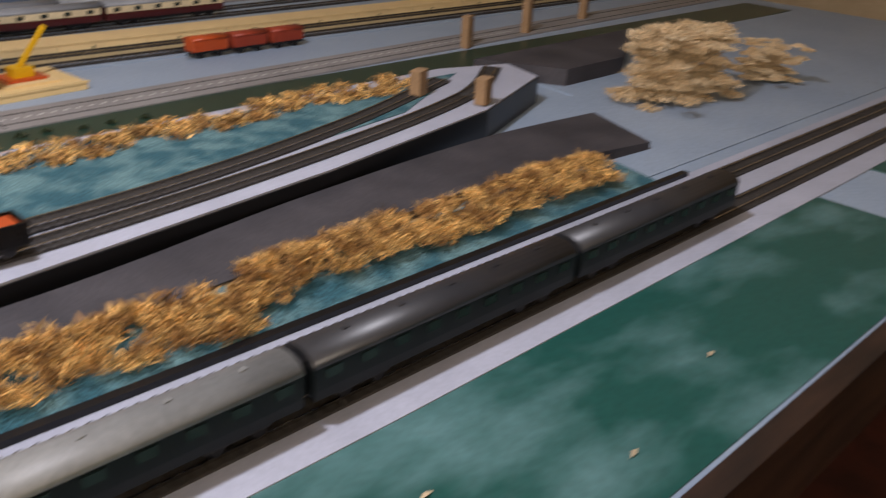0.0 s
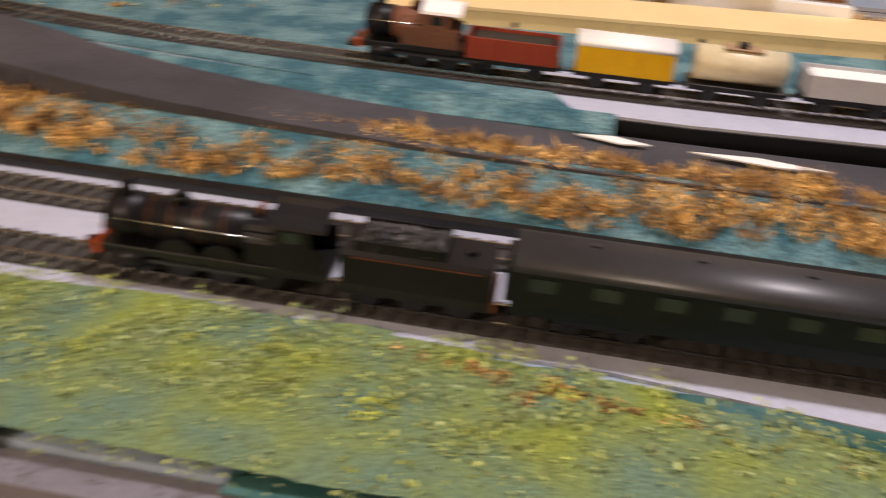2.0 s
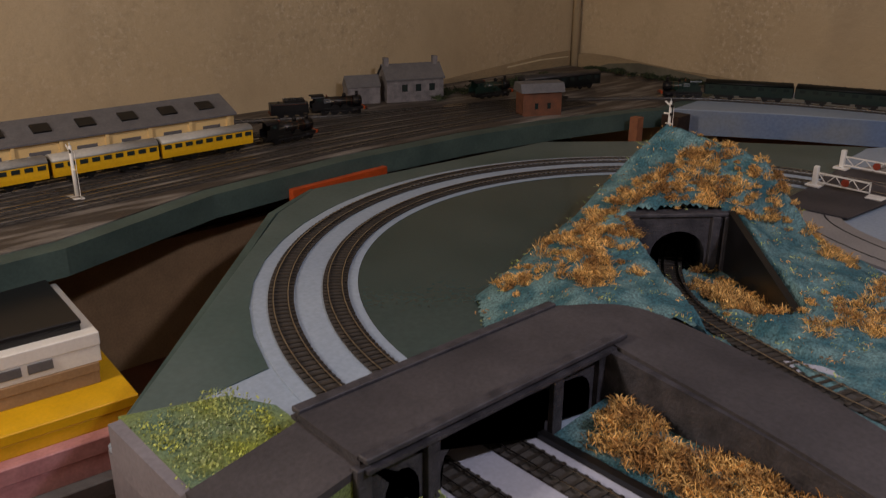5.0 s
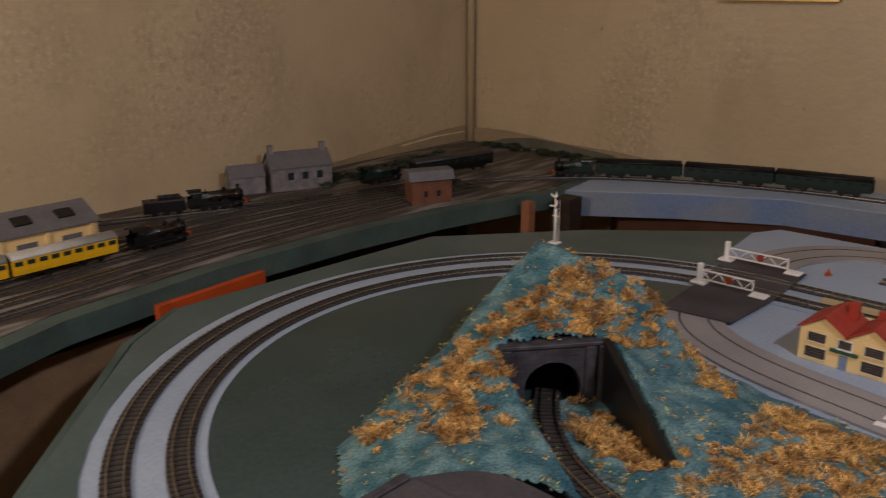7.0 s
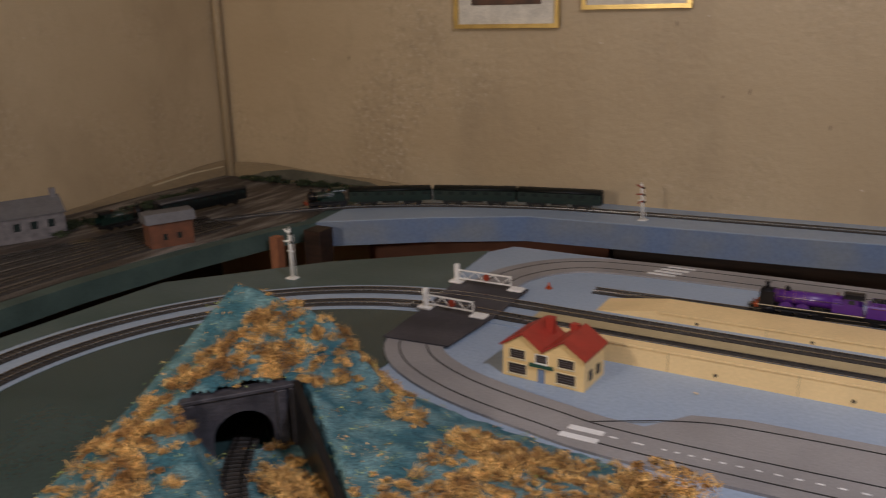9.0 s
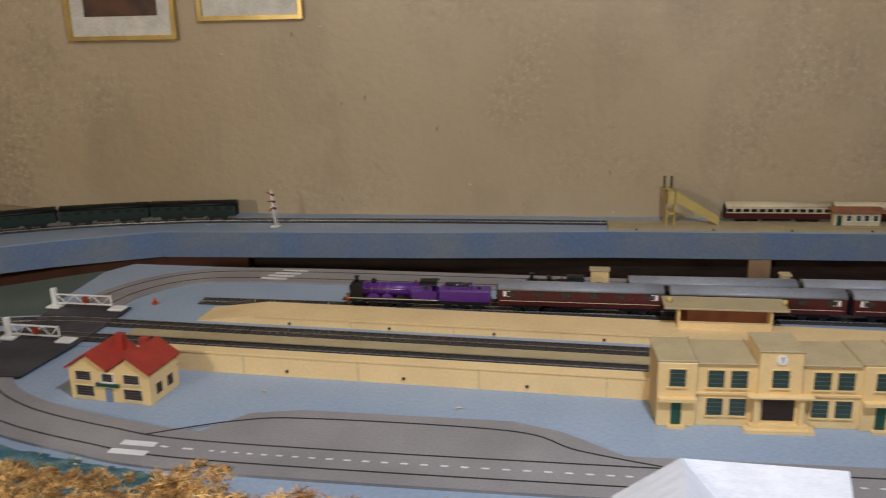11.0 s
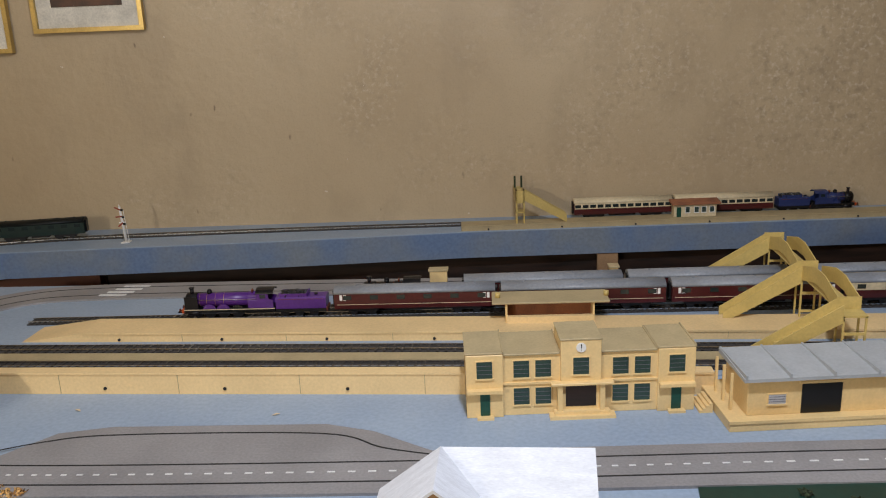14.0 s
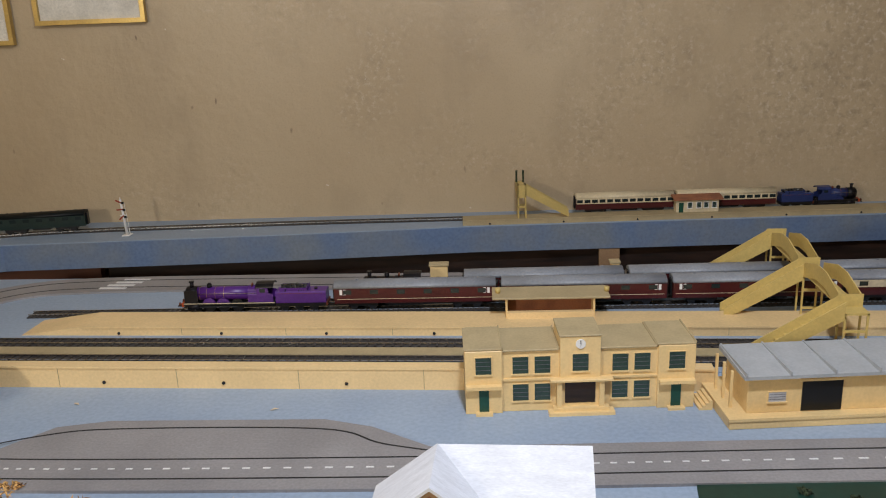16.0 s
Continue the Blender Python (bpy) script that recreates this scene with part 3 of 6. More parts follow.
def strip(name, L, R, drop, material, label, category):
    a, b = line(L, 0.012), line(R, 0.012)
    k = min(len(a), len(b))
    a = [a[round(i * (len(a) - 1) / (k - 1))] for i in range(k)]
    b = [b[round(i * (len(b) - 1) / (k - 1))] for i in range(k)]
    bm = NB()
    rows = [[bm.verts.new(p), bm.verts.new(q), bm.verts.new((q.x, q.y, q.z - drop)), bm.verts.new((p.x, p.y, p.z - drop))] for p, q in zip(a, b)]
    for r, s in zip(rows, rows[1:]):
        for i in range(4):
            bm.faces.new((r[i], r[(i + 1) % 4], s[(i + 1) % 4], s[i]))
    bm.faces.new(rows[0])
    bm.faces.new(rows[-1][::-1])
    return tagged(part(name, bm, material), label, category, "", "structure")


# the dark road that comes off the bridge and runs down behind the two tracks
ROADF = [(-0.80, 0.632, 0.062), (-0.70, 0.618, 0.060), (-0.56, 0.600, 0.055), (-0.45, 0.585, 0.048), (-0.34, 0.578, 0.040), (-0.1, 0.575, 0.032), (0.32, 0.585, 0.028), (0.6, 0.605, 0.026), (0.9, 0.63, 0.022), (1.15, 0.62, 0.012)]
ROADB = [(-0.80, 0.642, 0.062), (-0.745, 0.70, 0.060), (-0.60, 0.694, 0.055), (-0.48, 0.668, 0.048), (-0.37, 0.648, 0.040), (-0.1, 0.638, 0.032), (0.35, 0.660, 0.028), (0.65, 0.708, 0.026), (0.95, 0.742, 0.022), (1.2, 0.75, 0.012)]
strip("road", ROADF, ROADB, 0.028, "asphalt", "dark grey painted road sloping down from the bridge", "road")
# bank between the tracks and that road
strip("bank", [(-0.715, 0.538, 0.003), (-0.3, 0.538, 0.003), (0.4, 0.538, 0.003), (1.05, 0.538, 0.003)], [(-0.715, 0.612, 0.012), (-0.56, 0.598, 0.020), (-0.34, 0.580, 0.034), (0.32, 0.588, 0.027), (1.05, 0.63, 0.012)], 0.003, "hill", "turquoise matted bank below the road", "bank")
strip("bank_edge", [(-0.73, 0.531, 0.0075), (0.3, 0.531, 0.0075), (1.1, 0.531, 0.0075)], [(-0.73, 0.539, 0.0075), (0.3, 0.539, 0.0075), (1.1, 0.539, 0.0075)], 0.0055, "black", "thin black strip along the foot of the bank", "kerb")
strip("retaining_wall", [(-0.735, 0.612, 0.058), (-0.56, 0.597, 0.052), (-0.45, 0.583, 0.044)], [(-0.735, 0.620, 0.058), (-0.56, 0.604, 0.052), (-0.45, 0.589, 0.044)], 0.045, "stone", "dark retaining wall below the road", "wall")

strip("bank", [(-0.52, 0.640, 0.034), (-0.3, 0.632, 0.034), (-0.05, 0.634, 0.033)], [(-0.52, 0.668, 0.0436), (-0.3, 0.649, 0.0436), (-0.05, 0.647, 0.0436)], 0.003, "hill", "turquoise bank between the road and the goods line", "bank")
for x, y, w in ((-0.075, 0.618, 0.05), (0.0, 0.612, 0.09)):
    slab("card_strip", [(x, y + 0.008), (x + w * 0.6, y), (x + w, y + 0.004), (x + w * 0.5, y + 0.012)], 0.0335, 0.0345, "white", "shiny white card strip lying on the road", "card strip", "")

# near grass
def bank_up(x, y):
    return 0.026 * max(0.0, min(1.0, 1 - (x + 0.715) / 0.10)) * max(0.0, min(1.0, (0.362 - y) / 0.045))


GRASS = [(-0.7215, 0.2615), (-0.66, 0.268), (-0.58, 0.282), (-0.45, 0.300), (-0.30, 0.309), (0.0, 0.308), (0.12, 0.302), (0.36, 0.247), (0.53, 0.245), (0.44, 0.29), (0.354, 0.315), (0.208, 0.357), (0.075, 0.386), (-0.025, 0.408), (-0.178, 0.420), (-0.5, 0.420), (-0.72, 0.424)]
bm, grid = NB(), {}
for i in range(257):
    for j in range(49):
        x, y = -0.73 + 1.28 * i / 256, 0.24 + 0.19 * j / 48
        if inside(x, y, GRASS):
            z = 0.004 + 0.006 * max(0.0, min(1.0, (0.40 - y) / 0.1)) + noise.noise(Vector((x * 18, y * 18, 1))) * 0.003 + noise.noise(Vector((x * 120, y * 120, 5))) * 0.0016
            grid[i, j] = bm.verts.new((x, y, max(z, 0.0015) + bank_up(x, y)))
for i, j in list(grid):
    q = [grid.get(k) for k in ((i, j), (i + 1, j), (i + 1, j + 1), (i, j + 1))]
    if all(q):
        bm.faces.new(q).smooth = True
tagged(part("lawn", bm, "grass"), "yellow-green grass matting beside the track", "grass", "", "structure")
strip("lawn_edge", [(-0.64, 0.2665, 0.008), (-0.45, 0.2985, 0.008), (-0.30, 0.3075, 0.007)], [(-0.64, 0.2715, 0.009), (-0.45, 0.3035, 0.009), (-0.30, 0.3125, 0.008)], 0.008, "whiteworn", "pale torn card edge along the lawn", "edging")
# raised ground at the board edge that carries the road to the bridge
tagged(part("embankment", prism(NB(), [(0.2665, 0.0), (0.366, 0.0), (0.366, 0.056), (0.2665, 0.031)], "x", -0.799, -0.7225), "grass"), "grassed ramp that carries the road to the bridge", "embankment", "", "structure")
board_rim = tagged(part("board_edge", prism(NB(), [(0.0, -0.004), (0.0, 0.036), (0.20, 0.034), (0.24, 0.026), (0.30, 0.004), (0.30, -0.004)], "y", 0.0, 0.013), "fascia", m=pose(-0.922, 0.2575, 0.0, 0, 0, 1.3)), "raised grey board edge beside the ramp", "board edge", "", "structure")
for x in (0.127, 0.204):
    part("joint", box(NB(), (x, -0.0006, -0.004), (x + 0.002, 0.0008, 0.033)), "slot", board_rim)
    part("joint", box(NB(), (x, 0.0040, -0.12), (x + 0.002, 0.0052, -0.005)), "slot", board_rim)
slab("embankment_grass", [(-0.928, 0.268), (-0.80, 0.269), (-0.80, 0.370), (-0.86, 0.370), (-0.90, 0.348)], 0.0, 0.036, "grass", "yellow-green grass beside the bridge road", "grass")
tagged(part("bridge_road", prism(NB(), [(0.262, 0.031), (0.375, 0.0570), (0.375, 0.0624), (0.262, 0.040)], "x", -0.798, -0.722), "asphalt"), "dark road ramp rising from the board edge", "road", "", "structure")

# slot roadway round the station
SLOT = line([(2.5, 1.30, 0), (1.4, 1.24, 0), (0.5, 1.19, 0), (0.0, 1.158, 0), (-0.45, 1.140, 0), (-0.60, 1.155, 0), (-0.74, 1.19, 0), (-0.835, 1.25, 0), (-0.868, 1.34, 0), (-0.868, 1.56, 0), (-0.85, 1.66, 0), (-0.78, 1.74, 0), (-0.65, 1.772, 0), (-0.3, 1.785, 0), (0.4, 1.795, 0)])
road = tagged(part("roadway", ribbon(NB(), SLOT, -0.042, 0.042, 0.0035, 0.0), "roadgrey"), "grey plastic slot roadway with black grooves", "road", "", "structure")
tagged(part("roadway", prism(NB(), [(-0.49, 1.17), (-0.44, 1.235), (-0.38, 1.252), (-0.12, 1.262), (-0.06, 1.245), (0.03, 1.19)], "z", 0.0, 0.0034), "roadgrey"), "grey lay-by widening beside the roadway", "road", "", "structure")
for off in (-0.020, 0.020):
    part("groove", ribbon(NB(), SLOT, off - 0.0011, off + 0.0011, 0.0039, 0.0034), "slot", road)
part("groove", ribbon(NB(), line([(-0.54, 1.165, 0), (-0.45, 1.212, 0), (-0.36, 1.232, 0), (-0.12, 1.238, 0), (-0.04, 1.205, 0), (0.06, 1.182, 0)]), -0.0011, 0.0011, 0.0039, 0.0034), "slot", road)
bm = NB()
for i in range(1, len(SLOT) - 2):
    if SLOT[i].y < 1.25 and SLOT[i].x > -0.52 and i % 2 == 0:
        ribbon(bm, [SLOT[i], SLOT[i] + (SLOT[i + 1] - SLOT[i]) * 0.75], -0.0012, 0.0012, 0.004, 0.0034)
tagged(part("dashes", bm, "whiteline", road, "white dashed centre line"), kind="stuff")
for k in range(4):
    part("stripe", box(NB(), (-0.645 + 0.008 * k, 1.747 + 0.0165 * k, 0.0034), (-0.595 + 0.008 * k, 1.755 + 0.0165 * k, 0.0042)), "whiteline", road, "white crossing stripe")
for k in range(2):
    part("stripe", box(NB(), (-0.562 + 0.004 * k, 1.118 + 0.02 * k, 0.0034), (-0.516, 1.128 + 0.02 * k, 0.0042)), "whiteline", road, "white stop line")
for x in (0.15, 0.52):
    part("joint", box(NB(), (x, 1.136 if x < 0.3 else 1.155, 0.0033), (x + 0.0015, 1.205 if x < 0.3 else 1.228, 0.0038)), "slot", road)
slab("pavement", [(-0.66, 1.8285), (-0.74, 1.792), (-0.60, 1.812), (-0.3, 1.8285), (0.4, 1.8385), (2.4, 1.858), (2.4, 1.85), (0.4, 1.8395)][1:7], 0.0, 0.003, "roadgrey", "grey pavement along the back of the roadway", "pavement")
slab("crossing_road", [(-0.905, 1.275), (-0.800, 1.285), (-0.792, 1.42), (-0.798, 1.565), (-0.935, 1.565), (-0.915, 1.42)], 0.0036, 0.0058, "asphalt", "black road surface over the level crossing", "road")


# ---- tracks ----
SH = [(-1.80, 1.40, 0.001), (-1.71, 1.62, 0.001), (-1.60, 1.80, 0.001), (-1.47, 1.945, 0.001), (-1.28, 2.055, 0.001), (-1.085, 2.125, 0.001), (-0.88, 2.168, 0.001), (-0.4, 2.215, 0.001), (0.0, 2.24, 0.001), (0.45, 2.274, 0.001), (0.9, 2.312, 0.001), (2.4, 2.415, 0.001)]
def oval(r, ya, yb, x1, x2):
    c = -0.826
    pts = [Vector((x1 + (c - x1) * i / 300, ya, 0.0022)) for i in range(300)]
    pts += [Vector((c - r * math.sin(math.pi * i / 160), 0.97 - r * math.cos(math.pi * i / 160), 0.0022)) for i in range(160)]
    return pts + [Vector((c + (x2 - c) * i / 260, yb, 0.0022)) for i in range(261)]


ring = NB()
arc = [Vector((-0.83 - 0.496 * math.sin(math.pi * i / 60), 0.97 - 0.496 * math.cos(math.pi * i / 60), 0)) for i in range(61)]
tagged(part("track_bed", ribbon(ring, arc + [Vector((-0.6, 1.466, 0)), Vector((2.5, 1.466, 0))], -0.06, 0.06, 0.0019, 0.0), "board"), "pale grey painted bed round the loop", "track bed", "", "structure")
track(oval(0.465, 0.505, 1.435, 2.5, 2.5), "inner dark-sleepered main line track of the oval", near=True)
track(oval(0.527, 0.443, 1.497, 2.5, 2.5), "outer dark-sleepered main line track of the oval", near=True)
slab("track_bed", [(-0.74, 1.4535), (2.5, 1.4535), (2.5, 1.4795), (-0.74, 1.4795)], 0.0022, 0.0042, "creamdk", "tan dusty strip between the station tracks", "track bed")
track([Vector((-0.70 + 2.6 * i / 300, 1.622 + 0.104 * i / 300, 0.0)) for i in range(301)], "dark station loop track beside the island platform")
track([Vector((-0.45 + 2.4 * i / 300, 1.6645 + 0.144 * i / 300, 0.0)) for i in range(301)], "dark siding behind the station loop")
track(CUT, "goods line track from the tunnel along the terrace")
track(line([(0.10, 0.735, 0.0428), (0.5, 0.765, 0.0428), (0.8, 0.83, 0.0428), (1.05, 0.92, 0.0428)]), "goods siding beside the terrace line", pitch=0.009)
track(line(SH), "single track along the wall shelf", pitch=0.010)
for k in range(5):
    o = 0.05 * k
    track(line([(-1.565 - o * 0.9, -0.4, 0.0012), (-1.60 - o, 0.5, 0.0012), (-1.635 - o * 1.05, 1.0, 0.0012), (-1.63 - o * 0.85, 1.4, 0.0012), (-1.60 - o * 0.55, 1.7, 0.0012)]), "brown siding track on the side board", pitch=0.011)
track(line([(-2.0, 0.90, 0.0012), (-1.955, 1.0, 0.0012), (-1.87, 1.21, 0.0012), (-1.80, 1.42, 0.0012), (-1.70, 1.72, 0.0012)]), "brown siding track passing the stone house", pitch=0.011)


# ---- rolling stock ----
def wheel_mesh(r):
    bm = cyl(NB(), (0, -0.0014, 0), (0, 0.0014, 0), r, 16)
    cyl(bm, (0, -0.0018, 0), (0, 0.0018, 0), r * 0.25, 8)
    return bm


def steam_loco(label, m, body, L=0.128, band="copper", cabroof="satin", edge=None):
    t = thing("steam_locomotive", label, "locomotive", m, "locomotives")
    x0, x1 = 0.006, L
    part("frame", box(box(NB(), (x0, -0.014, 0.012), (x1, 0.014, 0.0165)), (x0 + 0.004, -0.006, 0.006), (x1 - 0.003, 0.006, 0.013)), "black", t, bevel=0.0004)
    zc = 0.0285
    r = 0.0112
    part("boiler", cyl(NB(), (0.027, 0, zc), (L - 0.030, 0, zc), r, 24), body, t)
    part("smokebox", cyl(cyl(NB(), (0.010, 0, zc), (0.028, 0, zc), r + 0.0006, 24), (0.008, 0, zc), (0.0105, 0, zc), r * 0.8, 20), "satin", t)
    part("firebox", prism(NB(), [(-r - 0.001, 0.0165), (r + 0.001, 0.0165), (r + 0.001, zc), (r * 0.75, zc + r * 0.75), (0, zc + r + 0.001), (-r * 0.75, zc + r * 0.75), (-r - 0.001, zc)], "x", L - 0.044, L - 0.028), body, t)
    part("chimney", cyl(cyl(NB(), (0.018, 0, zc + r - 0.001), (0.018, 0, zc + r + 0.008), 0.0035, 16, 0.003), (0.018, 0, zc + r + 0.008), (0.018, 0, zc + r + 0.0098), 0.0044, 16), "satin", t)
    dome = cyl(NB(), (0.047, 0, zc + r - 0.001), (0.047, 0, zc + r + 0.004), 0.0042, 16)
    cyl(dome, (0.047, 0, zc + r + 0.004), (0.047, 0, zc + r + 0.0066), 0.0042, 16, 0.0018)
    part("dome", dome, "satin", t)
    part("safety_valve", cyl(cyl(NB(), (L - 0.038, -0.0022, zc + r), (L - 0.038, -0.0022, zc + r + 0.005), 0.0014, 8), (L - 0.038, 0.0022, zc + r), (L - 0.038, 0.0022, zc + r + 0.005), 0.0014, 8), "copper", t)
    for x in (0.032, 0.044, 0.058, 0.072):
        part("boiler_band", cyl(NB(), (x, 0, zc), (x + 0.0005, 0, zc), r + 0.0002, 24), band, t)
    for s in (-1, 1):
        side = prism(NB(), [(L - 0.028, 0.0165), (L - 0.002, 0.0165), (L - 0.002, 0.030), (L - 0.009, 0.031), (L - 0.010, 0.042), (L - 0.028, 0.042)], "y", s * 0.0138 - 0.0006, s * 0.0138 + 0.0006)
        part("cab_side", side, body, t)
        part("cab_window", box(NB(), (L - 0.023, s * 0.0145 - 0.0003, 0.033), (L - 0.014, s * 0.0145 + 0.0003, 0.039)), "glass", t)
        part("handrail", cyl(NB(), (0.012, s * (r + 0.0012), zc + 0.003), (L - 0.03, s * (r + 0.0012), zc + 0.003), 0.0004, 6), "rail", t)
        for x, rr in ((0.016, 0.0055), (0.028, 0.0055), (0.048, 0.0105), (0.071, 0.0105), (0.094, 0.0105)):
            part("wheel", wheel_mesh(rr), "black", t, m=pose(x, s * 0.0088, rr + 0.0002))
        for x in (0.048, 0.071):
            part("splasher", prism(NB(), [(x + 0.0115 * math.cos(a), 0.0125 + 0.0115 * math.sin(a)) for a in (0.3, 0.8, 1.2, 1.57, 1.95, 2.35, 2.85)], "y", s * 0.0118 - 0.0012, s * 0.0118 + 0.0012), body, t, "curved splasher with a copper edge")
        part("cylinder", cyl(NB(), (0.014, s * 0.0118, 0.0095), (0.031, s * 0.0118, 0.0095), 0.0045, 14), "satin", t)
        part("connecting_rod", box(NB(), (0.030, s * 0.0136 - 0.0005, 0.0085), (0.094, s * 0.0136 + 0.0005, 0.0105)), "coachroof", t)
        buf = cyl(NB(), (-0.002, s * 0.0085, 0.0135), (0.006, s * 0.0085, 0.0135), 0.0013, 10)
        part("buffer", cyl(buf, (-0.0028, s * 0.0085, 0.0135), (-0.0016, s * 0.0085, 0.0135), 0.003, 12), "copper", t)
    part("buffer_beam", box(NB(), (0.003, -0.0148, 0.0105), (0.0062, 0.0148, 0.0170)), "orange", t, "orange-red front buffer beam")
    part("coupling", box(NB(), (-0.008, -0.004, 0.0075), (0.003, 0.004, 0.009)), "black", t)
    roof = [(-0.0152, 0.0405), (-0.0145, 0.0425), (-0.009, 0.0458), (0, 0.047), (0.009, 0.0458), (0.0145, 0.0425), (0.0152, 0.0405), (0.0135, 0.0410), (0.008, 0.0443), (0, 0.0455), (-0.008, 0.0443), (-0.0135, 0.0410)]
    part("cab_roof", prism(NB(), roof, "x", L - 0.030, L - 0.001), cabroof, t)
    if edge:
        for s in (-1, 1):
            part("edge_lining", box(NB(), (x0, s * 0.0141 - 0.0004, 0.0148), (x1, s * 0.0141 + 0.0004, 0.0160)), edge, t, "pale lining along the running plate")
            part("smoke_deflector", box(NB(), (0.008, s * 0.0128 - 0.0004, 0.0165), (0.030, s * 0.0128 + 0.0004, 0.037)), "satin", t)
    part("cab_front", box(NB(), (L - 0.0285, -0.0135, 0.0165), (L - 0.0275, 0.0135, 0.042)), body, t)
    return t


def tender(label, m, body, L=0.078):
    t = thing("tender", label, "tender", m, "locomotives")
    part("frame", box(NB(), (0, -0.0135, 0.008), (L, 0.0135, 0.0145)), "black", t, bevel=0.0005)
    part("tank", prism(NB(), [(-0.0142, 0.0145), (0.0142, 0.0145), (0.0142, 0.031), (0.0125, 0.0335), (-0.0125, 0.0335), (-0.0142, 0.031)], "x", 0.001, L - 0.001), body, t)
    for a, b in (((0.008, -0.0125, 0.033), (0.053, -0.0115, 0.039)), ((0.008, 0.0115, 0.033), (0.053, 0.0125, 0.039)), ((0.052, -0.0125, 0.033), (0.053, 0.0125, 0.0405))):
        part("coal_rail", box(NB(), a, b), body, t)
    rnd, bm = random.Random(5), NB()
    for _ in range(190):
        x, y = rnd.uniform(0.010, 0.051), rnd.uniform(-0.0105, 0.0105)
        c = Vector((x, y, 0.034 + 0.007 * (1 - abs(y) / 0.012) * rnd.uniform(0.7, 1.0)))
        s = rnd.uniform(0.0012, 0.0026)
        box(bm, (-s, -s, -s), (s, s * 0.8, s * 0.9), Matrix.Translation(c) @ Euler((rnd.uniform(0, 3), rnd.uniform(0, 3), rnd.uniform(0, 3))).to_matrix().to_4x4())
    tagged(part("coal", bm, "coal", t, "heap of glossy coal"), kind="stuff")
    part("water_filler", cyl(NB(), (0.065, 0, 0.0335), (0.065, 0, 0.036), 0.0028, 12), "satin", t)
    for s in (-1, 1):
        for x in (0.014, 0.038, 0.062):
            part("wheel", wheel_mesh(0.0075), "black", t, m=pose(x, s * 0.0088, 0.0077))
        part("lining", box(NB(), (0.006, s * 0.01425 - 0.0002, 0.0300), (L - 0.006, s * 0.01425 + 0.0002, 0.0306)), "copper", t)
    part("buffer_beam", box(NB(), (L - 0.001, -0.014, 0.0095), (L + 0.001, 0.014, 0.0150)), "copper", t)
    return t


PANE = {}


def coach(label, m, body, roof="coachroof", L=0.262, windows=9, upper=None, group="coaches", bright=False):
    t = thing("railway_coach", label, "railway coach", m, group)
    hw = 0.0168
    part("body", prism(NB(), [(-hw * 0.96, 0.0125), (hw * 0.96, 0.0125), (hw, 0.020), (hw, 0.038), (-hw, 0.038), (-hw, 0.020)], "x", 0, L), body, t)
    if upper:
        for s in (-1, 1):
            part("upper_panel", box(NB(), (0.001, s * hw - 0.0003, 0.0255), (L - 0.001, s * hw + 0.0003, 0.0378)), upper, t, "cream upper panel")
    prof = [(-hw - 0.0006, 0.0375)] + [(-(hw + 0.0006) * math.cos(math.pi * k / 10), 0.0380 + 0.0095 * math.sin(math.pi * k / 10)) for k in range(1, 10)] + [(hw + 0.0006, 0.0375)]
    part("roof", prism(NB(), prof, "x", -0.0005, L + 0.0005, True), roof, t)
    for k in range(5):
        part("roof_vent", box(NB(), (L * (k + 0.7) / 5.4, -0.0016, 0.0468), (L * (k + 0.7) / 5.4 + 0.004, 0.0016, 0.0485)), roof, t)
    key = "g" if not bright else "b"
    if key not in PANE:
        bm = box(NB(), (-0.0065, -0.0003, -0.0036), (0.0065, 0.0003, 0.0036))
        me = bpy.data.meshes.new("window")
        bm.to_mesh(me)
        bm.free()
        me.materials.append(M["glass" if not bright else "ivory"])
        PANE[key] = me
    for s in (-1, 1):
        for k in range(windows):
            share("window", PANE[key], t, pose(L * (k + 0.5) / windows, s * (hw + 0.0004), 0.0315))
    if body == "maroon" and upper is None:
        for s in (-1, 1):
            for x in (0.009, L - 0.019):
                for dx in (0.0, 0.006):
                    part("end_window", box(NB(), (x + dx, s * hw - 0.0005, 0.027), (x + dx + 0.0042, s * hw + 0.0005, 0.036)), "white", t, "white end window")
            part("lining", box(NB(), (0.004, s * hw - 0.0004, 0.0195), (L - 0.004, s * hw + 0.0004, 0.0202)), "ivory", t, "thin cream lining")
    for x in (0.045, L - 0.045):
        bm = box(NB(), (x - 0.024, -0.0115, 0.006), (x + 0.024, 0.0115, 0.0122))
        part("bogie", bm, "black", t, bevel=0.0008)
        for s in (-1, 1):
            for dx in (-0.015, 0.015):
                part("wheel", wheel_mesh(0.0062), "black", t, m=pose(x + dx, s * 0.0088, 0.0064))
    part("underframe", box(NB(), (0.08, -0.009, 0.007), (L - 0.08, 0.009, 0.0126)), "black", t, bevel=0.0008)
    for x in (-0.0035, L):
        part("gangway", box(NB(), (x, -0.0075, 0.0135), (x + 0.0035, 0.0075, 0.0405)), "black", t, bevel=0.0006)
    return t


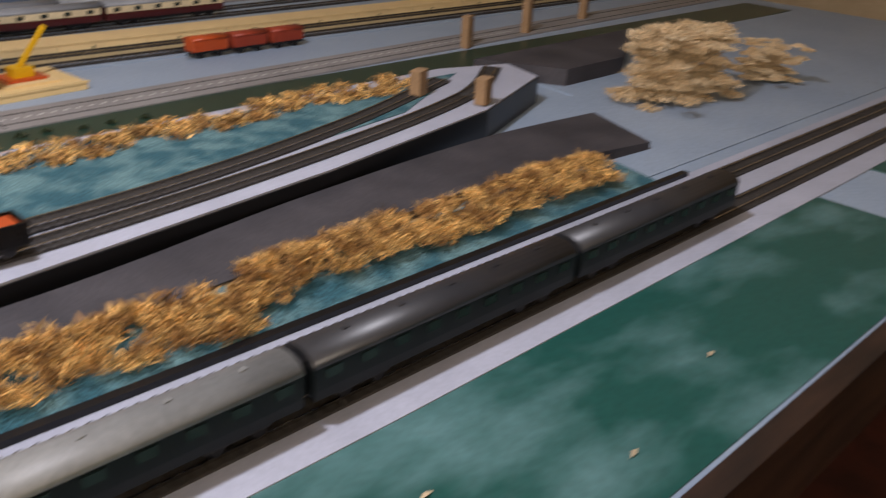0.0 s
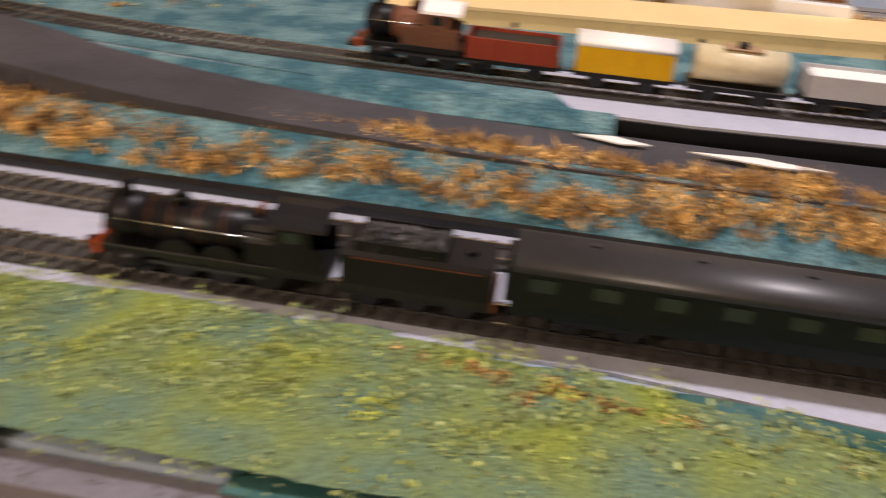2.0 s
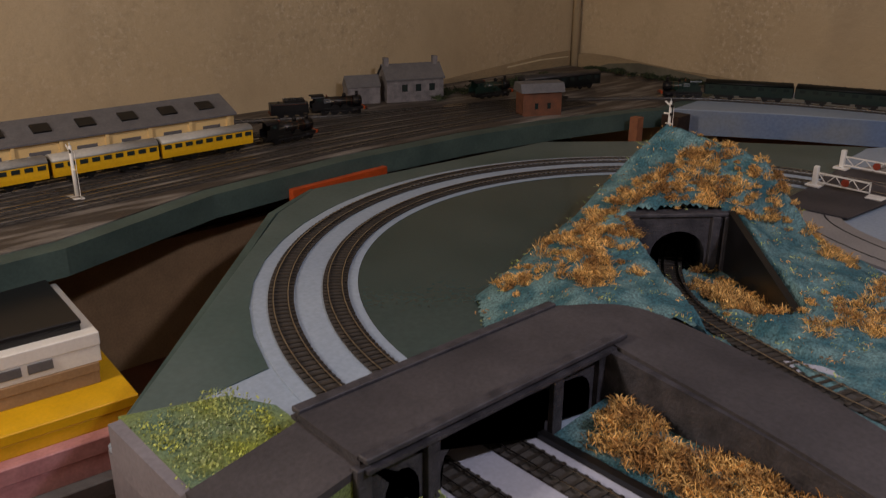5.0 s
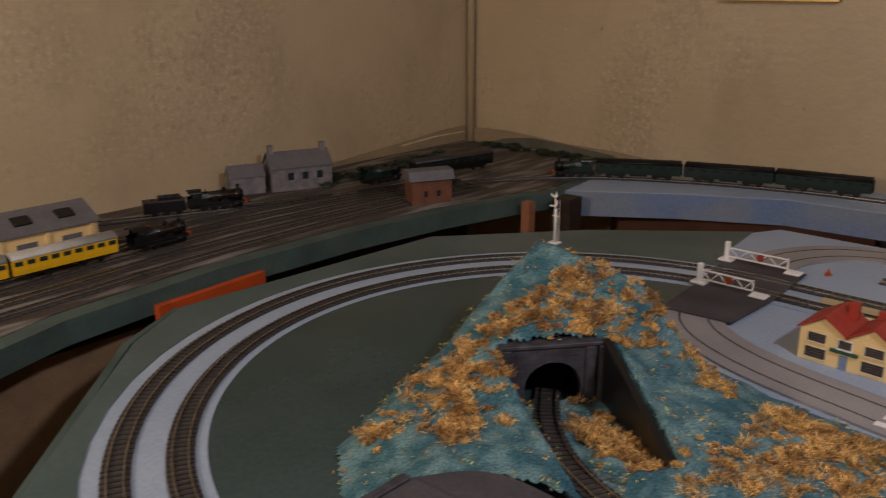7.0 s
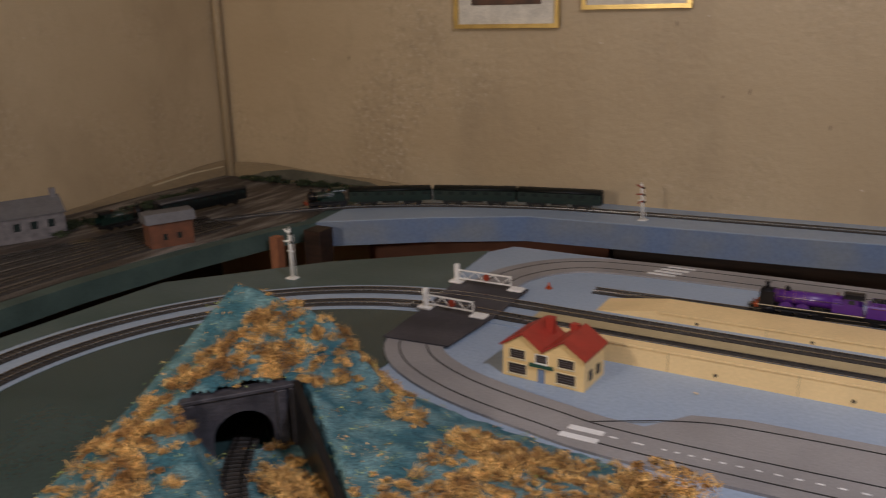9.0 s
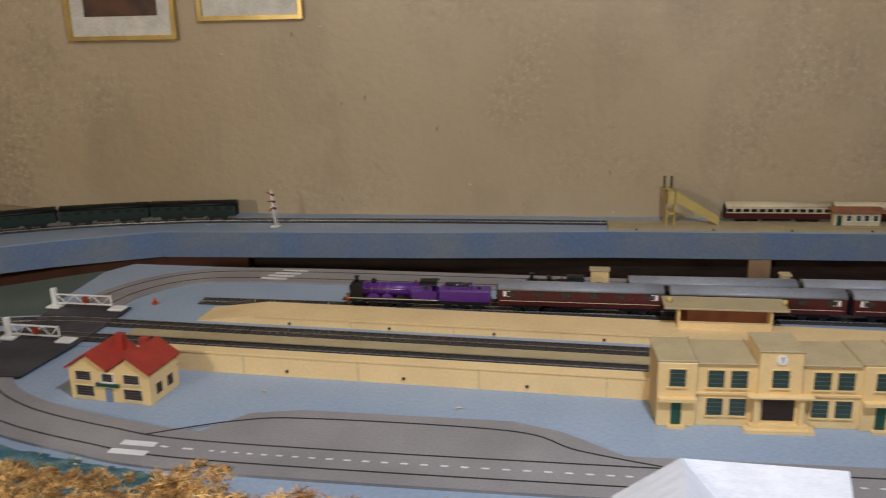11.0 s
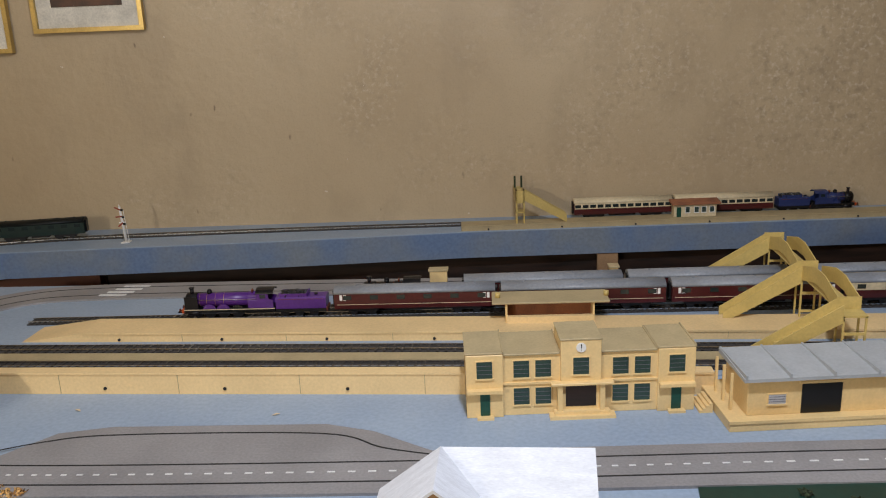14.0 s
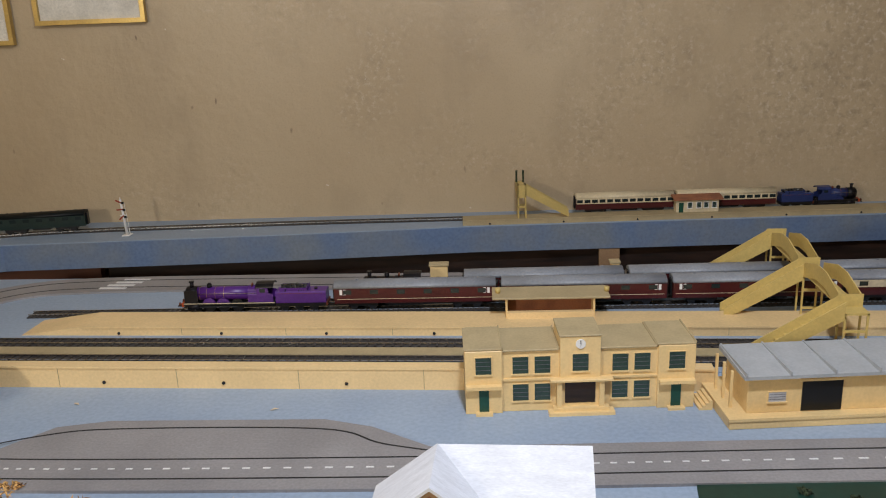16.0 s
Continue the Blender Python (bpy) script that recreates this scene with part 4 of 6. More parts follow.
def wagon(label, m, kind, body, top=None, L=0.070):
    t = thing("goods_wagon", label, "goods wagon", m, "wagons on the goods line")
    part("underframe", box(NB(), (0, -0.0125, 0.0085), (L, 0.0125, 0.0125)), "black", t, bevel=0.0004)
    for s in (-1, 1):
        for x in (0.017, L - 0.017):
            part("wheel", wheel_mesh(0.0063), "black", t, m=pose(x, s * 0.0088, 0.0065))
            part("axle_guard", box(NB(), (x - 0.004, s * 0.0112 - 0.0006, 0.004), (x + 0.004, s * 0.0112 + 0.0006, 0.009)), "black", t)
    for x in (-0.004, L):
        part("coupling", box(NB(), (x, -0.003, 0.007), (x + 0.004, 0.003, 0.0085)), "black", t)
    if kind == "tank":
        part("tank", cyl(NB(), (0.004, 0, 0.0255), (L - 0.004, 0, 0.0255), 0.0125, 24), body, t)
        part("filler_dome", cyl(NB(), (L / 2, 0, 0.036), (L / 2, 0, 0.0415), 0.004, 14), "satin", t)
        part("walkway", box(NB(), (L * 0.3, -0.007, 0.0375), (L * 0.7, 0.007, 0.0383)), "card", t)
    elif kind == "open":
        bm = box(NB(), (0.001, -0.0145, 0.0125), (L - 0.001, -0.0133, 0.028))
        box(bm, (0.001, 0.0133, 0.0125), (L - 0.001, 0.0145, 0.028))
        box(bm, (0.001, -0.0145, 0.0125), (0.0022, 0.0145, 0.028))
        box(bm, (L - 0.0022, -0.0145, 0.0125), (L - 0.001, 0.0145, 0.028))
        part("body", box(bm, (0.001, -0.0135, 0.0125), (L - 0.001, 0.0135, 0.0140)), body, t)
        part("load", box(NB(), (0.004, -0.0130, 0.014), (L - 0.004, 0.0130, 0.0265)), top or "black", t, bevel=0.003)
    else:
        part("body", box(NB(), (0.001, -0.0148, 0.0125), (L - 0.001, 0.0148, 0.032)), body, t, bevel=0.0004)
        prof = [(-0.0158, 0.0312)] + [(-0.0158 * math.cos(math.pi * k / 8), 0.0318 + 0.0055 * math.sin(math.pi * k / 8)) for k in range(1, 8)] + [(0.0158, 0.0312)]
        part("roof", prism(NB(), prof, "x", 0, L, True), top or body, t)
        for s in (-1, 1):
            part("door", box(NB(), (L / 2 - 0.010, s * 0.0150 - 0.0005, 0.0135), (L / 2 + 0.010, s * 0.0150 + 0.0005, 0.0305)), body, t)
    for s in (-1, 1):
        for x in (0.010, 0.024, L - 0.024, L - 0.010):
            if kind != "tank":
                part("strap", box(NB(), (x, s * 0.0150 - 0.0004, 0.0125), (x + 0.0012, s * 0.0150 + 0.0004, 0.028)), body, t)
    return t


ZT = 0.0022 + RAILTOP
# the express on the outer near track
X = -0.32
steam_loco("black express steam locomotive with copper bands", pose(X, 0.443, ZT), "satin")
tender("black tender heaped with glossy coal", pose(X + 0.133, 0.443, ZT), "satin")
xs = X + 0.219
for k, (roof, lab) in enumerate((("coachroof", "near-black green coach with a dull dark roof"), ("paleroof", "dark green coach with a pale grey roof"), ("coachroof", "dark green coach behind the pale-roofed one"), ("coachroof", "last dark green coach with dark windows"))):
    coach(lab, pose(xs, 0.443, ZT), "darkcoach", roof, L=0.272)
    xs += 0.281
# wagons on the terrace line
GZ = 0.0428 + RAILTOP
steam_loco("small brown tank locomotive with a white cab roof", pose(-0.245, 0.692, GZ), "darkbrick", L=0.068 + 0.012, cabroof="white")
stock = [("open", "redwagon", "black", "red open wagon with a dark load"), ("van", "yellow", "white", "yellow van with a white roof"), ("tank", "ivory", None, "cream tank wagon with a dark filler dome"), ("open", "greywagon", "white", "grey open wagon with a white load"), ("van", "yellow", "yellow", "plain yellow van wagon"), ("van", "greywagon", "greywagon", "light grey van with faded white markings"), ("open", "black", "orange", "black flat wagon with an orange load")]
x = -0.163
for kind, b, top, lab in stock:
    y = 0.692 + max(0.0, x) * 0.04
    wagon(lab, pose(x, y, GZ, 0, 0, 1.5 if x > 0 else 0), kind, b, top)
    x += 0.080
for x, b, lab in ((0.90, "orange", "orange-brown van behind the goods yard"), (0.98, "redwagon", "dark red van behind the goods yard"), (1.06, "redwagon", "red van at the end of the yard")):
    wagon(lab, pose(x, 1.385, 0.0, 0, 0, 2), "van", b, b)
# station loop: purple engine and maroon coaches
steam_loco("bright purple express locomotive with a black smokebox", pose(-0.440, 1.6325, RAILTOP, 0, 0, 2.3), "purple", L=0.156, band="gilt", cabroof="satin", edge="ivory")
tender("purple lined tender with dark coal", pose(-0.283, 1.6387, RAILTOP, 0, 0, 2.3), "purple", L=0.084)
for k in range(5):
    coach("maroon parcels coach with a grey roof" if k < 3 else "maroon and cream coach with a grey roof", pose(-0.186 + 0.268 * k, 1.6426 + 0.01072 * k, RAILTOP, 0, 0, 2.3), "maroon", "trainroof", L=0.258, windows=6, upper=None if k < 3 else "ivory", group="coaches in the station")
steam_loco("small black engine behind the station loop", pose(-0.155, 1.682, RAILTOP, 0, 0, 3.4), "black", L=0.105)
for k in range(4):
    coach("maroon coach with a slate grey roof on the back siding", pose(0.02 + 0.268 * k, 1.6927 + 0.01608 * k, RAILTOP, 0, 0, 3.4), "maroon", "trainroof", L=0.258, windows=8, upper="ivory" if k > 1 else None, group="coaches in the station")
# shelf trains


def on_line(pts, s):
    p = line(pts)
    d = 0.0
    for a, b in zip(p, p[1:]):
        d += (b - a).length
        if d >= s:
            return b, math.degrees(math.atan2((b - a).y, (b - a).x))
    return p[-1], 0.0


for s in (0.66, 0.87, 1.08):
    p, a = on_line(SH, s)
    q, a = on_line(SH, s + 0.2)
    coach("dark green coach standing on the wall shelf", pose(p.x, p.y, 0.001 + RAILTOP, 0, 0, math.degrees(math.atan2(q.y - p.y, q.x - p.x))), "greencoach", "darkcoach", L=0.2, windows=7, group="coaches on the shelf")
p, a = on_line(SH, 0.645)
q, a = on_line(SH, 0.545)
steam_loco("green engine at the end of the shelf coaches", pose(q.x, q.y, 0.001 + RAILTOP, 0, 0, math.degrees(math.atan2(p.y - q.y, p.x - q.x))), "greencoach", L=0.1, cabroof="greencoach")
for x, lab in ((0.235, "red and cream coach with a pale roof"), (0.462, "red and cream coach beside the shelf hut")):
    coach(lab, pose(x, 2.2575 + (x - 0.235) * 0.08, 0.001 + RAILTOP, 0, 0, 4.5), "maroon", "ivory", L=0.22, windows=13, upper="ivory", group="coaches on the shelf")
tender("dark blue tender on the shelf line", pose(0.694, 2.2945, 0.001 + RAILTOP, 0, 0, 4.7), "blue", L=0.072)
steam_loco("dark blue goods engine on the shelf line", pose(0.872, 2.3093, 0.001 + RAILTOP, 0, 0, 184.7), "blue", L=0.098, cabroof="blue")
# siding trains on the side board
for y, lab in ((-0.07, "yellow and white railcar coach"), (0.115, "yellow and white railcar coach with a pale roof"), (0.30, "yellow and white railcar coach with dark windows"), (0.485, "yellow and white end railcar coach"), (0.67, "yellow railcar with a pale roof")):
    coach(lab, pose(-1.742, y, 0.0012 + RAILTOP, 0, 0, 90.5), "yellow", "silverroof", L=0.178, windows=9, group="coaches on the sidings")
steam_loco("black engine standing in the sidings", pose(-1.742, 0.995, 0.0012 + RAILTOP, 0, 0, 272), "black", L=0.12)
steam_loco("black engine beside the grey house", pose(-1.868, 1.215, 0.0012 + RAILTOP, 0, 0, -111.7), "black", L=0.125)
tender("black tender behind the engine near the shed", pose(-1.916, 1.094, 0.0012 + RAILTOP, 0, 0, -111.7), "black", L=0.085)
steam_loco("dark green engine in the far sidings", pose(-1.80, 1.62, 0.0012 + RAILTOP, 0, 0, 262), "greencoach", L=0.12)
coach("dark coach in the far sidings", pose(-1.78, 1.64, 0.0012 + RAILTOP, 0, 0, 78), "darkcoach", L=0.24, group="coaches on the sidings")


# ---- bridge and tunnel ----
def arch(y0, y1, spring, crown, n=8):
    c, r = (y0 + y1) / 2, (y1 - y0) / 2
    return [(y0, 0.0)] + [(c - r * math.cos(math.pi * k / n), spring + (crown - spring) * math.sin(math.pi * k / n)) for k in range(n + 1)] + [(y1, 0.0)]


bridge = thing("road_bridge", "dark slate-grey stone road bridge with three arches", "bridge", Matrix())
prof = [(0.352, 0.0)] + arch(0.372, 0.404, 0.018, 0.040) + arch(0.424, 0.540, 0.018, 0.053) + arch(0.560, 0.598, 0.020, 0.042) + [(0.634, 0.0), (0.634, 0.0625), (0.352, 0.0625)]
bm = NB()
vs0 = [bm.verts.new((-0.798, a, b)) for a, b in prof]
vs1 = [bm.verts.new((-0.722, a, b)) for a, b in prof]
for k in range(len(prof)):
    bm.faces.new((vs0[k], vs0[(k + 1) % len(prof)], vs1[(k + 1) % len(prof)], vs1[k]))
bm.faces.new(vs0[::-1])
bm.faces.new(vs1)
bmesh.ops.triangulate(bm, faces=[f for f in bm.faces if len(f.verts) > 4])
part("span", bm, "stone", bridge)
for x in (-0.806, -0.724):
    part("parapet", box(NB(), (x, 0.352, 0.0625), (x + 0.010, 0.636, 0.0672)), "stone", bridge, bevel=0.0008)
    part("string_course", box(NB(), (x - 0.001, 0.352, 0.0560), (x + 0.0115, 0.636, 0.0590)), "stone", bridge)
for y in (0.346, 0.408, 0.544, 0.602, 0.630):
    part("pilaster", box(NB(), (-0.724, y, 0.0), (-0.7165, y + 0.012, 0.0595)), "stone", bridge, bevel=0.0006)
part("roadway", box(NB(), (-0.7955, 0.352, 0.0626), (-0.7245, 0.64, 0.0645)), "asphalt", bridge)

portal = thing("tunnel_portal", "dark grey stone tunnel mouth with a wing wall", "tunnel portal", pose(-0.848, 0.915, 0.0, 0, 0, 51))
n = 10
op = [(-0.033, 0.0)] + [(-0.033 * math.cos(math.pi * k / n), 0.032 + 0.030 * math.sin(math.pi * k / n)) for k in range(n + 1)] + [(0.033, 0.0)]
part("face", box(NB(), (-0.062, -0.006, 0), (-0.033, 0.010, 0.080)), "stone", portal)
part("face", box(NB(), (0.033, -0.006, 0), (0.062, 0.010, 0.080)), "stone", portal)
for (xa, za), (xb, zb) in zip(op[1:-1], op[2:-1]):
    part("arch_stone", prism(NB(), [(xa, za), (xb, zb), (xb, 0.080), (xa, 0.080)], "y", -0.006, 0.010), "stone", portal)
part("coping", box(NB(), (-0.064, -0.009, 0.080), (0.064, 0.012, 0.0845)), "stone", portal, bevel=0.0008)
for x in (-0.060, 0.037, 0.052):
    part("buttress", box(NB(), (x, -0.011, 0.0), (x + 0.010, -0.005, 0.080)), "stone", portal, bevel=0.0006)
bore = NB()
i0 = [bore.verts.new((a, 0.006, b)) for a, b in op]
i1 = [bore.verts.new((a, 0.14, b)) for a, b in op]
for k in range(len(op) - 1):
    bore.faces.new((i0[k], i0[k + 1], i1[k + 1], i1[k]))
bore.faces.new(i1)
part("bore", bore, "black", portal)
part("wing_wall", prism(NB(), [(-0.006, 0.0), (-0.215, 0.0), (-0.215, 0.041), (-0.006, 0.086)], "x", 0.056, 0.064), "black", portal)
part("wing_wall", prism(NB(), [(-0.006, 0.0), (-0.09, 0.0), (-0.09, 0.03), (-0.006, 0.080)], "x", -0.066, -0.060), "stone", portal)


# ---- station ----
def window(t, x, z, w, h, y, frame="cream", pane="greenglass", name="window"):
    f = box(box(box(box(NB(), (x - w / 2 - 0.001, y - 0.0012, z - 0.001), (x - w / 2, y + 0.0002, z + h + 0.001)), (x + w / 2, y - 0.0012, z - 0.001), (x + w / 2 + 0.001, y + 0.0002, z + h + 0.001)), (x - w / 2, y - 0.0012, z + h), (x + w / 2, y + 0.0002, z + h + 0.001)), (x - w / 2 - 0.0015, y - 0.002, z - 0.0018), (x + w / 2 + 0.0015, y + 0.0002, z))
    fr = part(name, f, frame, t)
    g = part("pane", box(NB(), (x - w / 2, y - 0.0006, z), (x + w / 2, y + 0.0001, z + h)), pane, fr)
    bars = NB()
    for k in range(1, 4):
        box(bars, (x - w / 2, y - 0.0010, z + h * k / 4 - 0.0002), (x + w / 2, y - 0.0005, z + h * k / 4 + 0.0002))
    part("glazing_lattice", bars, "slate", fr)
    return fr


st = thing("station_building", "cream two-storey station building with a clock tower", "station building", pose(0.047, 1.284, 0.0, 0, 0, 5.3))
W = 0.272
part("wall", box(NB(), (0, 0.004, 0), (W, 0.072, 0.078)), "cream", st, bevel=0.0005)
part("wing", box(NB(), (0, 0.0, 0), (0.044, 0.06, 0.080)), "cream", st, bevel=0.0005)
part("wing", box(NB(), (W - 0.044, 0.0, 0), (W, 0.06, 0.080)), "cream", st, bevel=0.0005)
part("clock_tower", box(NB(), (0.112, -0.002, 0), (0.160, 0.055, 0.096)), "cream", st, bevel=0.0005)
for x0, x1, z in ((-0.001, 0.045, 0.0805), (0.045, 0.112, 0.0782), (0.160, W - 0.045, 0.0782), (W - 0.045, W + 0.001, 0.0805)):
    part("roof_panel", box(NB(), (x0, 0.001, z), (x1 - 0.0006, 0.074, z + 0.002)), "creamdk", st, "flat tan roof panel", bevel=0.0004)
    part("roof_rib", box(NB(), (x1 - 0.0016, 0.001, z + 0.002), (x1 - 0.0002, 0.074, z + 0.0036)), "creamdk", st)
part("roof_panel", box(NB(), (0.111, -0.003, 0.096), (0.161, 0.056, 0.098)), "creamdk", st, bevel=0.0004)
part("clock", cyl(NB(), (0.136, -0.0018, 0.087), (0.136, -0.0034, 0.087), 0.0058, 20), "white", st, "round white clock face")
part("clock_pointer", box(box(NB(), (0.1355, -0.0037, 0.0865), (0.1365, -0.0034, 0.0915)), (0.136, -0.0037, 0.0865), (0.1362, -0.0034, 0.083)), "black", st)
part("string_course", box(NB(), (0.044, 0.0018, 0.0405), (W - 0.044, 0.0045, 0.0430)), "cream", st)
part("canopy", box(NB(), (0.100, -0.010, 0.0415), (0.174, 0.0, 0.0445)), "cream", st, bevel=0.0004)
part("entrance", box(NB(), (0.118, -0.0026, 0.012), (0.154, -0.0018, 0.038)), "darkwood_shade", st, "dark recessed entrance")
part("entrance_step", box(box(NB(), (0.098, -0.014, 0.0), (0.176, 0.0, 0.004)), (0.104, -0.009, 0.004), (0.170, 0.0, 0.008)), "cream", st)
for x in (0.108, 0.158):
    part("entrance_pillar", box(NB(), (x, -0.007, 0.004), (x + 0.006, 0.0, 0.0415)), "cream", st)
for x in (0.066, 0.092, 0.184, 0.210):
    window(st, x, 0.049, 0.0188, 0.0215, 0.004)
    window(st, x, 0.014, 0.0188, 0.0215, 0.004)
for x in (0.022, W - 0.022):
    window(st, x, 0.051, 0.0188, 0.0215, 0.0)
    part("door", box(NB(), (x - 0.0058, -0.001, 0.003), (x + 0.0058, 0.0005, 0.0305)), "greenpaint", st, "dark green door")
    part("door_canopy", box(NB(), (x - 0.021, -0.008, 0.034), (x + 0.021, 0.0, 0.038)), "cream", st)
    part("door_step", box(NB(), (x - 0.010, -0.008, 0.0), (x + 0.010, 0.0, 0.003)), "cream", st)
window(st, 0.136, 0.053, 0.0188, 0.0215, -0.002)

gs = thing("goods_shed", "cream goods shed with a ribbed grey roof", "goods shed", pose(0.346, 1.252, 0.0, 0, 0, 6.5))
part("loading_platform", box(NB(), (0, 0, 0), (0.34, 0.115, 0.0125)), "cream", gs, bevel=0.0006)
part("platform_kerb", box(NB(), (-0.001, -0.0015, 0.010), (0.341, 0.003, 0.0135)), "cream", gs)
part("wall", box(NB(), (0.024, 0.014, 0.0125), (0.21, 0.084, 0.058)), "cream", gs, bevel=0.0005)
part("roof", prism(NB(), [(0.004, 0.058), (0.090, 0.060), (0.090, 0.066), (0.004, 0.062)], "x", 0.016, 0.222), "greyroof", gs)
for k in range(5):
    part("roof_rib", box(NB(), (0.017 + 0.05 * k, 0.003, 0.0625), (0.019 + 0.05 * k, 0.091, 0.0672)), "greyroof", gs)
part("loading_door", box(NB(), (0.086, 0.0128, 0.0135), (0.132, 0.0142, 0.050)), "black", gs, "dark open loading door")
part("door_surround", box(NB(), (0.083, 0.0122, 0.050), (0.135, 0.0142, 0.053)), "cream", gs)
window(gs, 0.058, 0.026, 0.020, 0.012, 0.014, pane="greywagon")
for y in (0.03, 0.055, 0.08):
    part("post", box(NB(), (0.010, y, 0.0125), (0.013, y + 0.003, 0.058)), "cream", gs)
for k in range(4):
    part("step", box(NB(), (-0.006 - 0.004 * k, 0.05, 0.0), (-0.002 - 0.004 * k, 0.085, 0.0115 - 0.0028 * k)), "cream", gs)
part("crane_bed", box(NB(), (0.23, 0.02, 0.0125), (0.31, 0.09, 0.016)), "paleyellow", gs)
part("crane", box(box(NB(), (0.255, 0.045, 0.016), (0.285, 0.07, 0.034)), (-0.003, -0.003, 0), (0.003, 0.003, 0.075), Matrix.Translation((0.265, 0.055, 0.030)) @ Matrix.Rotation(0.7, 4, "Y")), "yellow", gs, "yellow crane with an orange base")
part("crane_base", box(NB(), (0.240, 0.035, 0.0125), (0.30, 0.08, 0.020)), "orange", gs)

truck = thing("toy_lorry", "small red and black lorry beside the goods shed", "lorry", pose(0.318, 1.36, 0.0, 0, 0, 5))
part("cab", box(NB(), (0.0, 0, 0.004), (0.012, 0.016, 0.020)), "redwagon", truck, bevel=0.0015)
part("bed", box(NB(), (0.012, 0, 0.004), (0.036, 0.016, 0.012)), "black", truck, bevel=0.0006)
for x in (0.006, 0.028):
    for y in (0.0, 0.016):
        part("wheel", cyl(NB(), (x, y - 0.001, 0.004), (x, y + 0.001, 0.004), 0.004, 12), "black", truck)

# platforms


def platform(name, x0, x1, y0, y1, h, label, material="paleyellow", ramp=0.0, m=None):
    t = thing(name, label, "platform", m or Matrix())
    prof = [(x0, 0.0), (x1, 0.0), (x1, h), (x0 + ramp, h)] if ramp else [(x0, 0.0), (x1, 0.0), (x1, h), (x0, h)]
    part("slab", prism(NB(), prof, "y", y0, y1), material, t)
    part("coping", box(NB(), (x0 + ramp, y0 - 0.0015, h - 0.002), (x1, y0 + 0.004, h + 0.0008)), material, t)
    k = int((x1 - x0) / 0.163)
    for i in range(k + 1):
        xx = x0 + ramp + 0.06 + 0.163 * i
        if xx < x1:
            part("peg_hole", cyl(NB(), (xx, y0 - 0.0019, h * 0.28), (xx, y0 - 0.0004, h * 0.28), 0.0022, 10), "slot", t)
            part("joint", box(NB(), (xx + 0.10, y0 - 0.0005, 0.001), (xx + 0.1008, y0 + 0.001, h - 0.002)), "creamdk", t)
    return t


platform("front_platform", -0.66, 0.35, 1.350, 1.369, 0.030, "long cream front platform with round peg holes")
platform("island_platform", -0.665, 2.3, 1.534, 1.600, 0.014, "long cream island platform with a ramped end", ramp=0.10)
platform("shelf_platform", 0.0, 2.3, 0.0, 0.044, 0.012, "tan platform on the wall shelf", material="creamdk", m=pose(-0.016, 2.178, 0.001, 0, 0, 4.4))
platform("goods_platform", -0.17, 0.39, 0.83, 0.90, 0.016, "pale yellow ramped platform behind the wagons", ramp=0.06, m=pose(0, 0, 0.0425, 0, 0, 6))

shelter = thing("platform_shelter", "tan flat-roofed platform shelter on the island platform", "shelter", pose(0.074, 1.562, 0.014, 0, 0, 2.5))
part("roof", box(NB(), (-0.004, 0.004, 0.030), (0.172, 0.058, 0.033)), "creamdk", shelter, bevel=0.0005)
part("back_wall", box(NB(), (0.016, 0.030, 0), (0.150, 0.034, 0.030)), "brick", shelter)
part("bench", box(NB(), (0.018, 0.004, 0), (0.148, 0.012, 0.010)), "paleyellow", shelter)
for x in (0.016, 0.147):
    part("side_wall", box(NB(), (x, 0.008, 0), (x + 0.003, 0.034, 0.030)), "cream", shelter)
for x in (0.005, 0.17):
    part("finial", cyl(NB(), (x, 0.03, 0.033), (x, 0.03, 0.040), 0.004, 8), "ochre", shelter)

fb = thing("footbridge", "ochre plastic station footbridge with three flights of stairs", "footbridge", pose(0.539, 0, 0))
DZ = 0.088


def flight(y, x0, x1, z0, z1, w=0.026):
    for s in (0, 1):
        yy = y + s * w
        part("stair_side", prism(NB(), [(x0, z0 - 0.004), (x0, z0 + 0.013), (x1, z1 + 0.016), (x1, z1 - 0.009)], "y", yy - 0.0008, yy + 0.0008), "ochre", fb)
    bm = NB()
    for k in range(10):
        a = k / 10
        box(bm, (x0 + (x1 - x0) * a, y, z0 + (z1 - z0) * a), (x0 + (x1 - x0) * (a + 0.12), y + w, z0 + (z1 - z0) * a + 0.003))
    part("treads", bm, "ochre", fb)


for y in (1.420, 1.585, 1.752):
    flight(y, -0.125, -0.015, 0.010, DZ - 0.012)
    part("landing", box(NB(), (-0.016, y, DZ - 0.014), (0.016, y + 0.026, DZ - 0.011)), "ochre", fb)
    part("landing_wall", box(NB(), (-0.016, y + 0.025, DZ - 0.011), (0.016, y + 0.0266, DZ + 0.006)), "ochre", fb)
    for x in (-0.015, 0.013):
        for yy in (y, y + 0.024):
            part("leg", box(NB(), (x, yy, 0.0), (x + 0.0025, yy + 0.0025, DZ - 0.012)), "ochre", fb)
    for z in (0.022, 0.050):
        part("cross_bar", box(NB(), (-0.0125, y, z), (0.013, y + 0.002, z + 0.0035)), "ochre", fb)
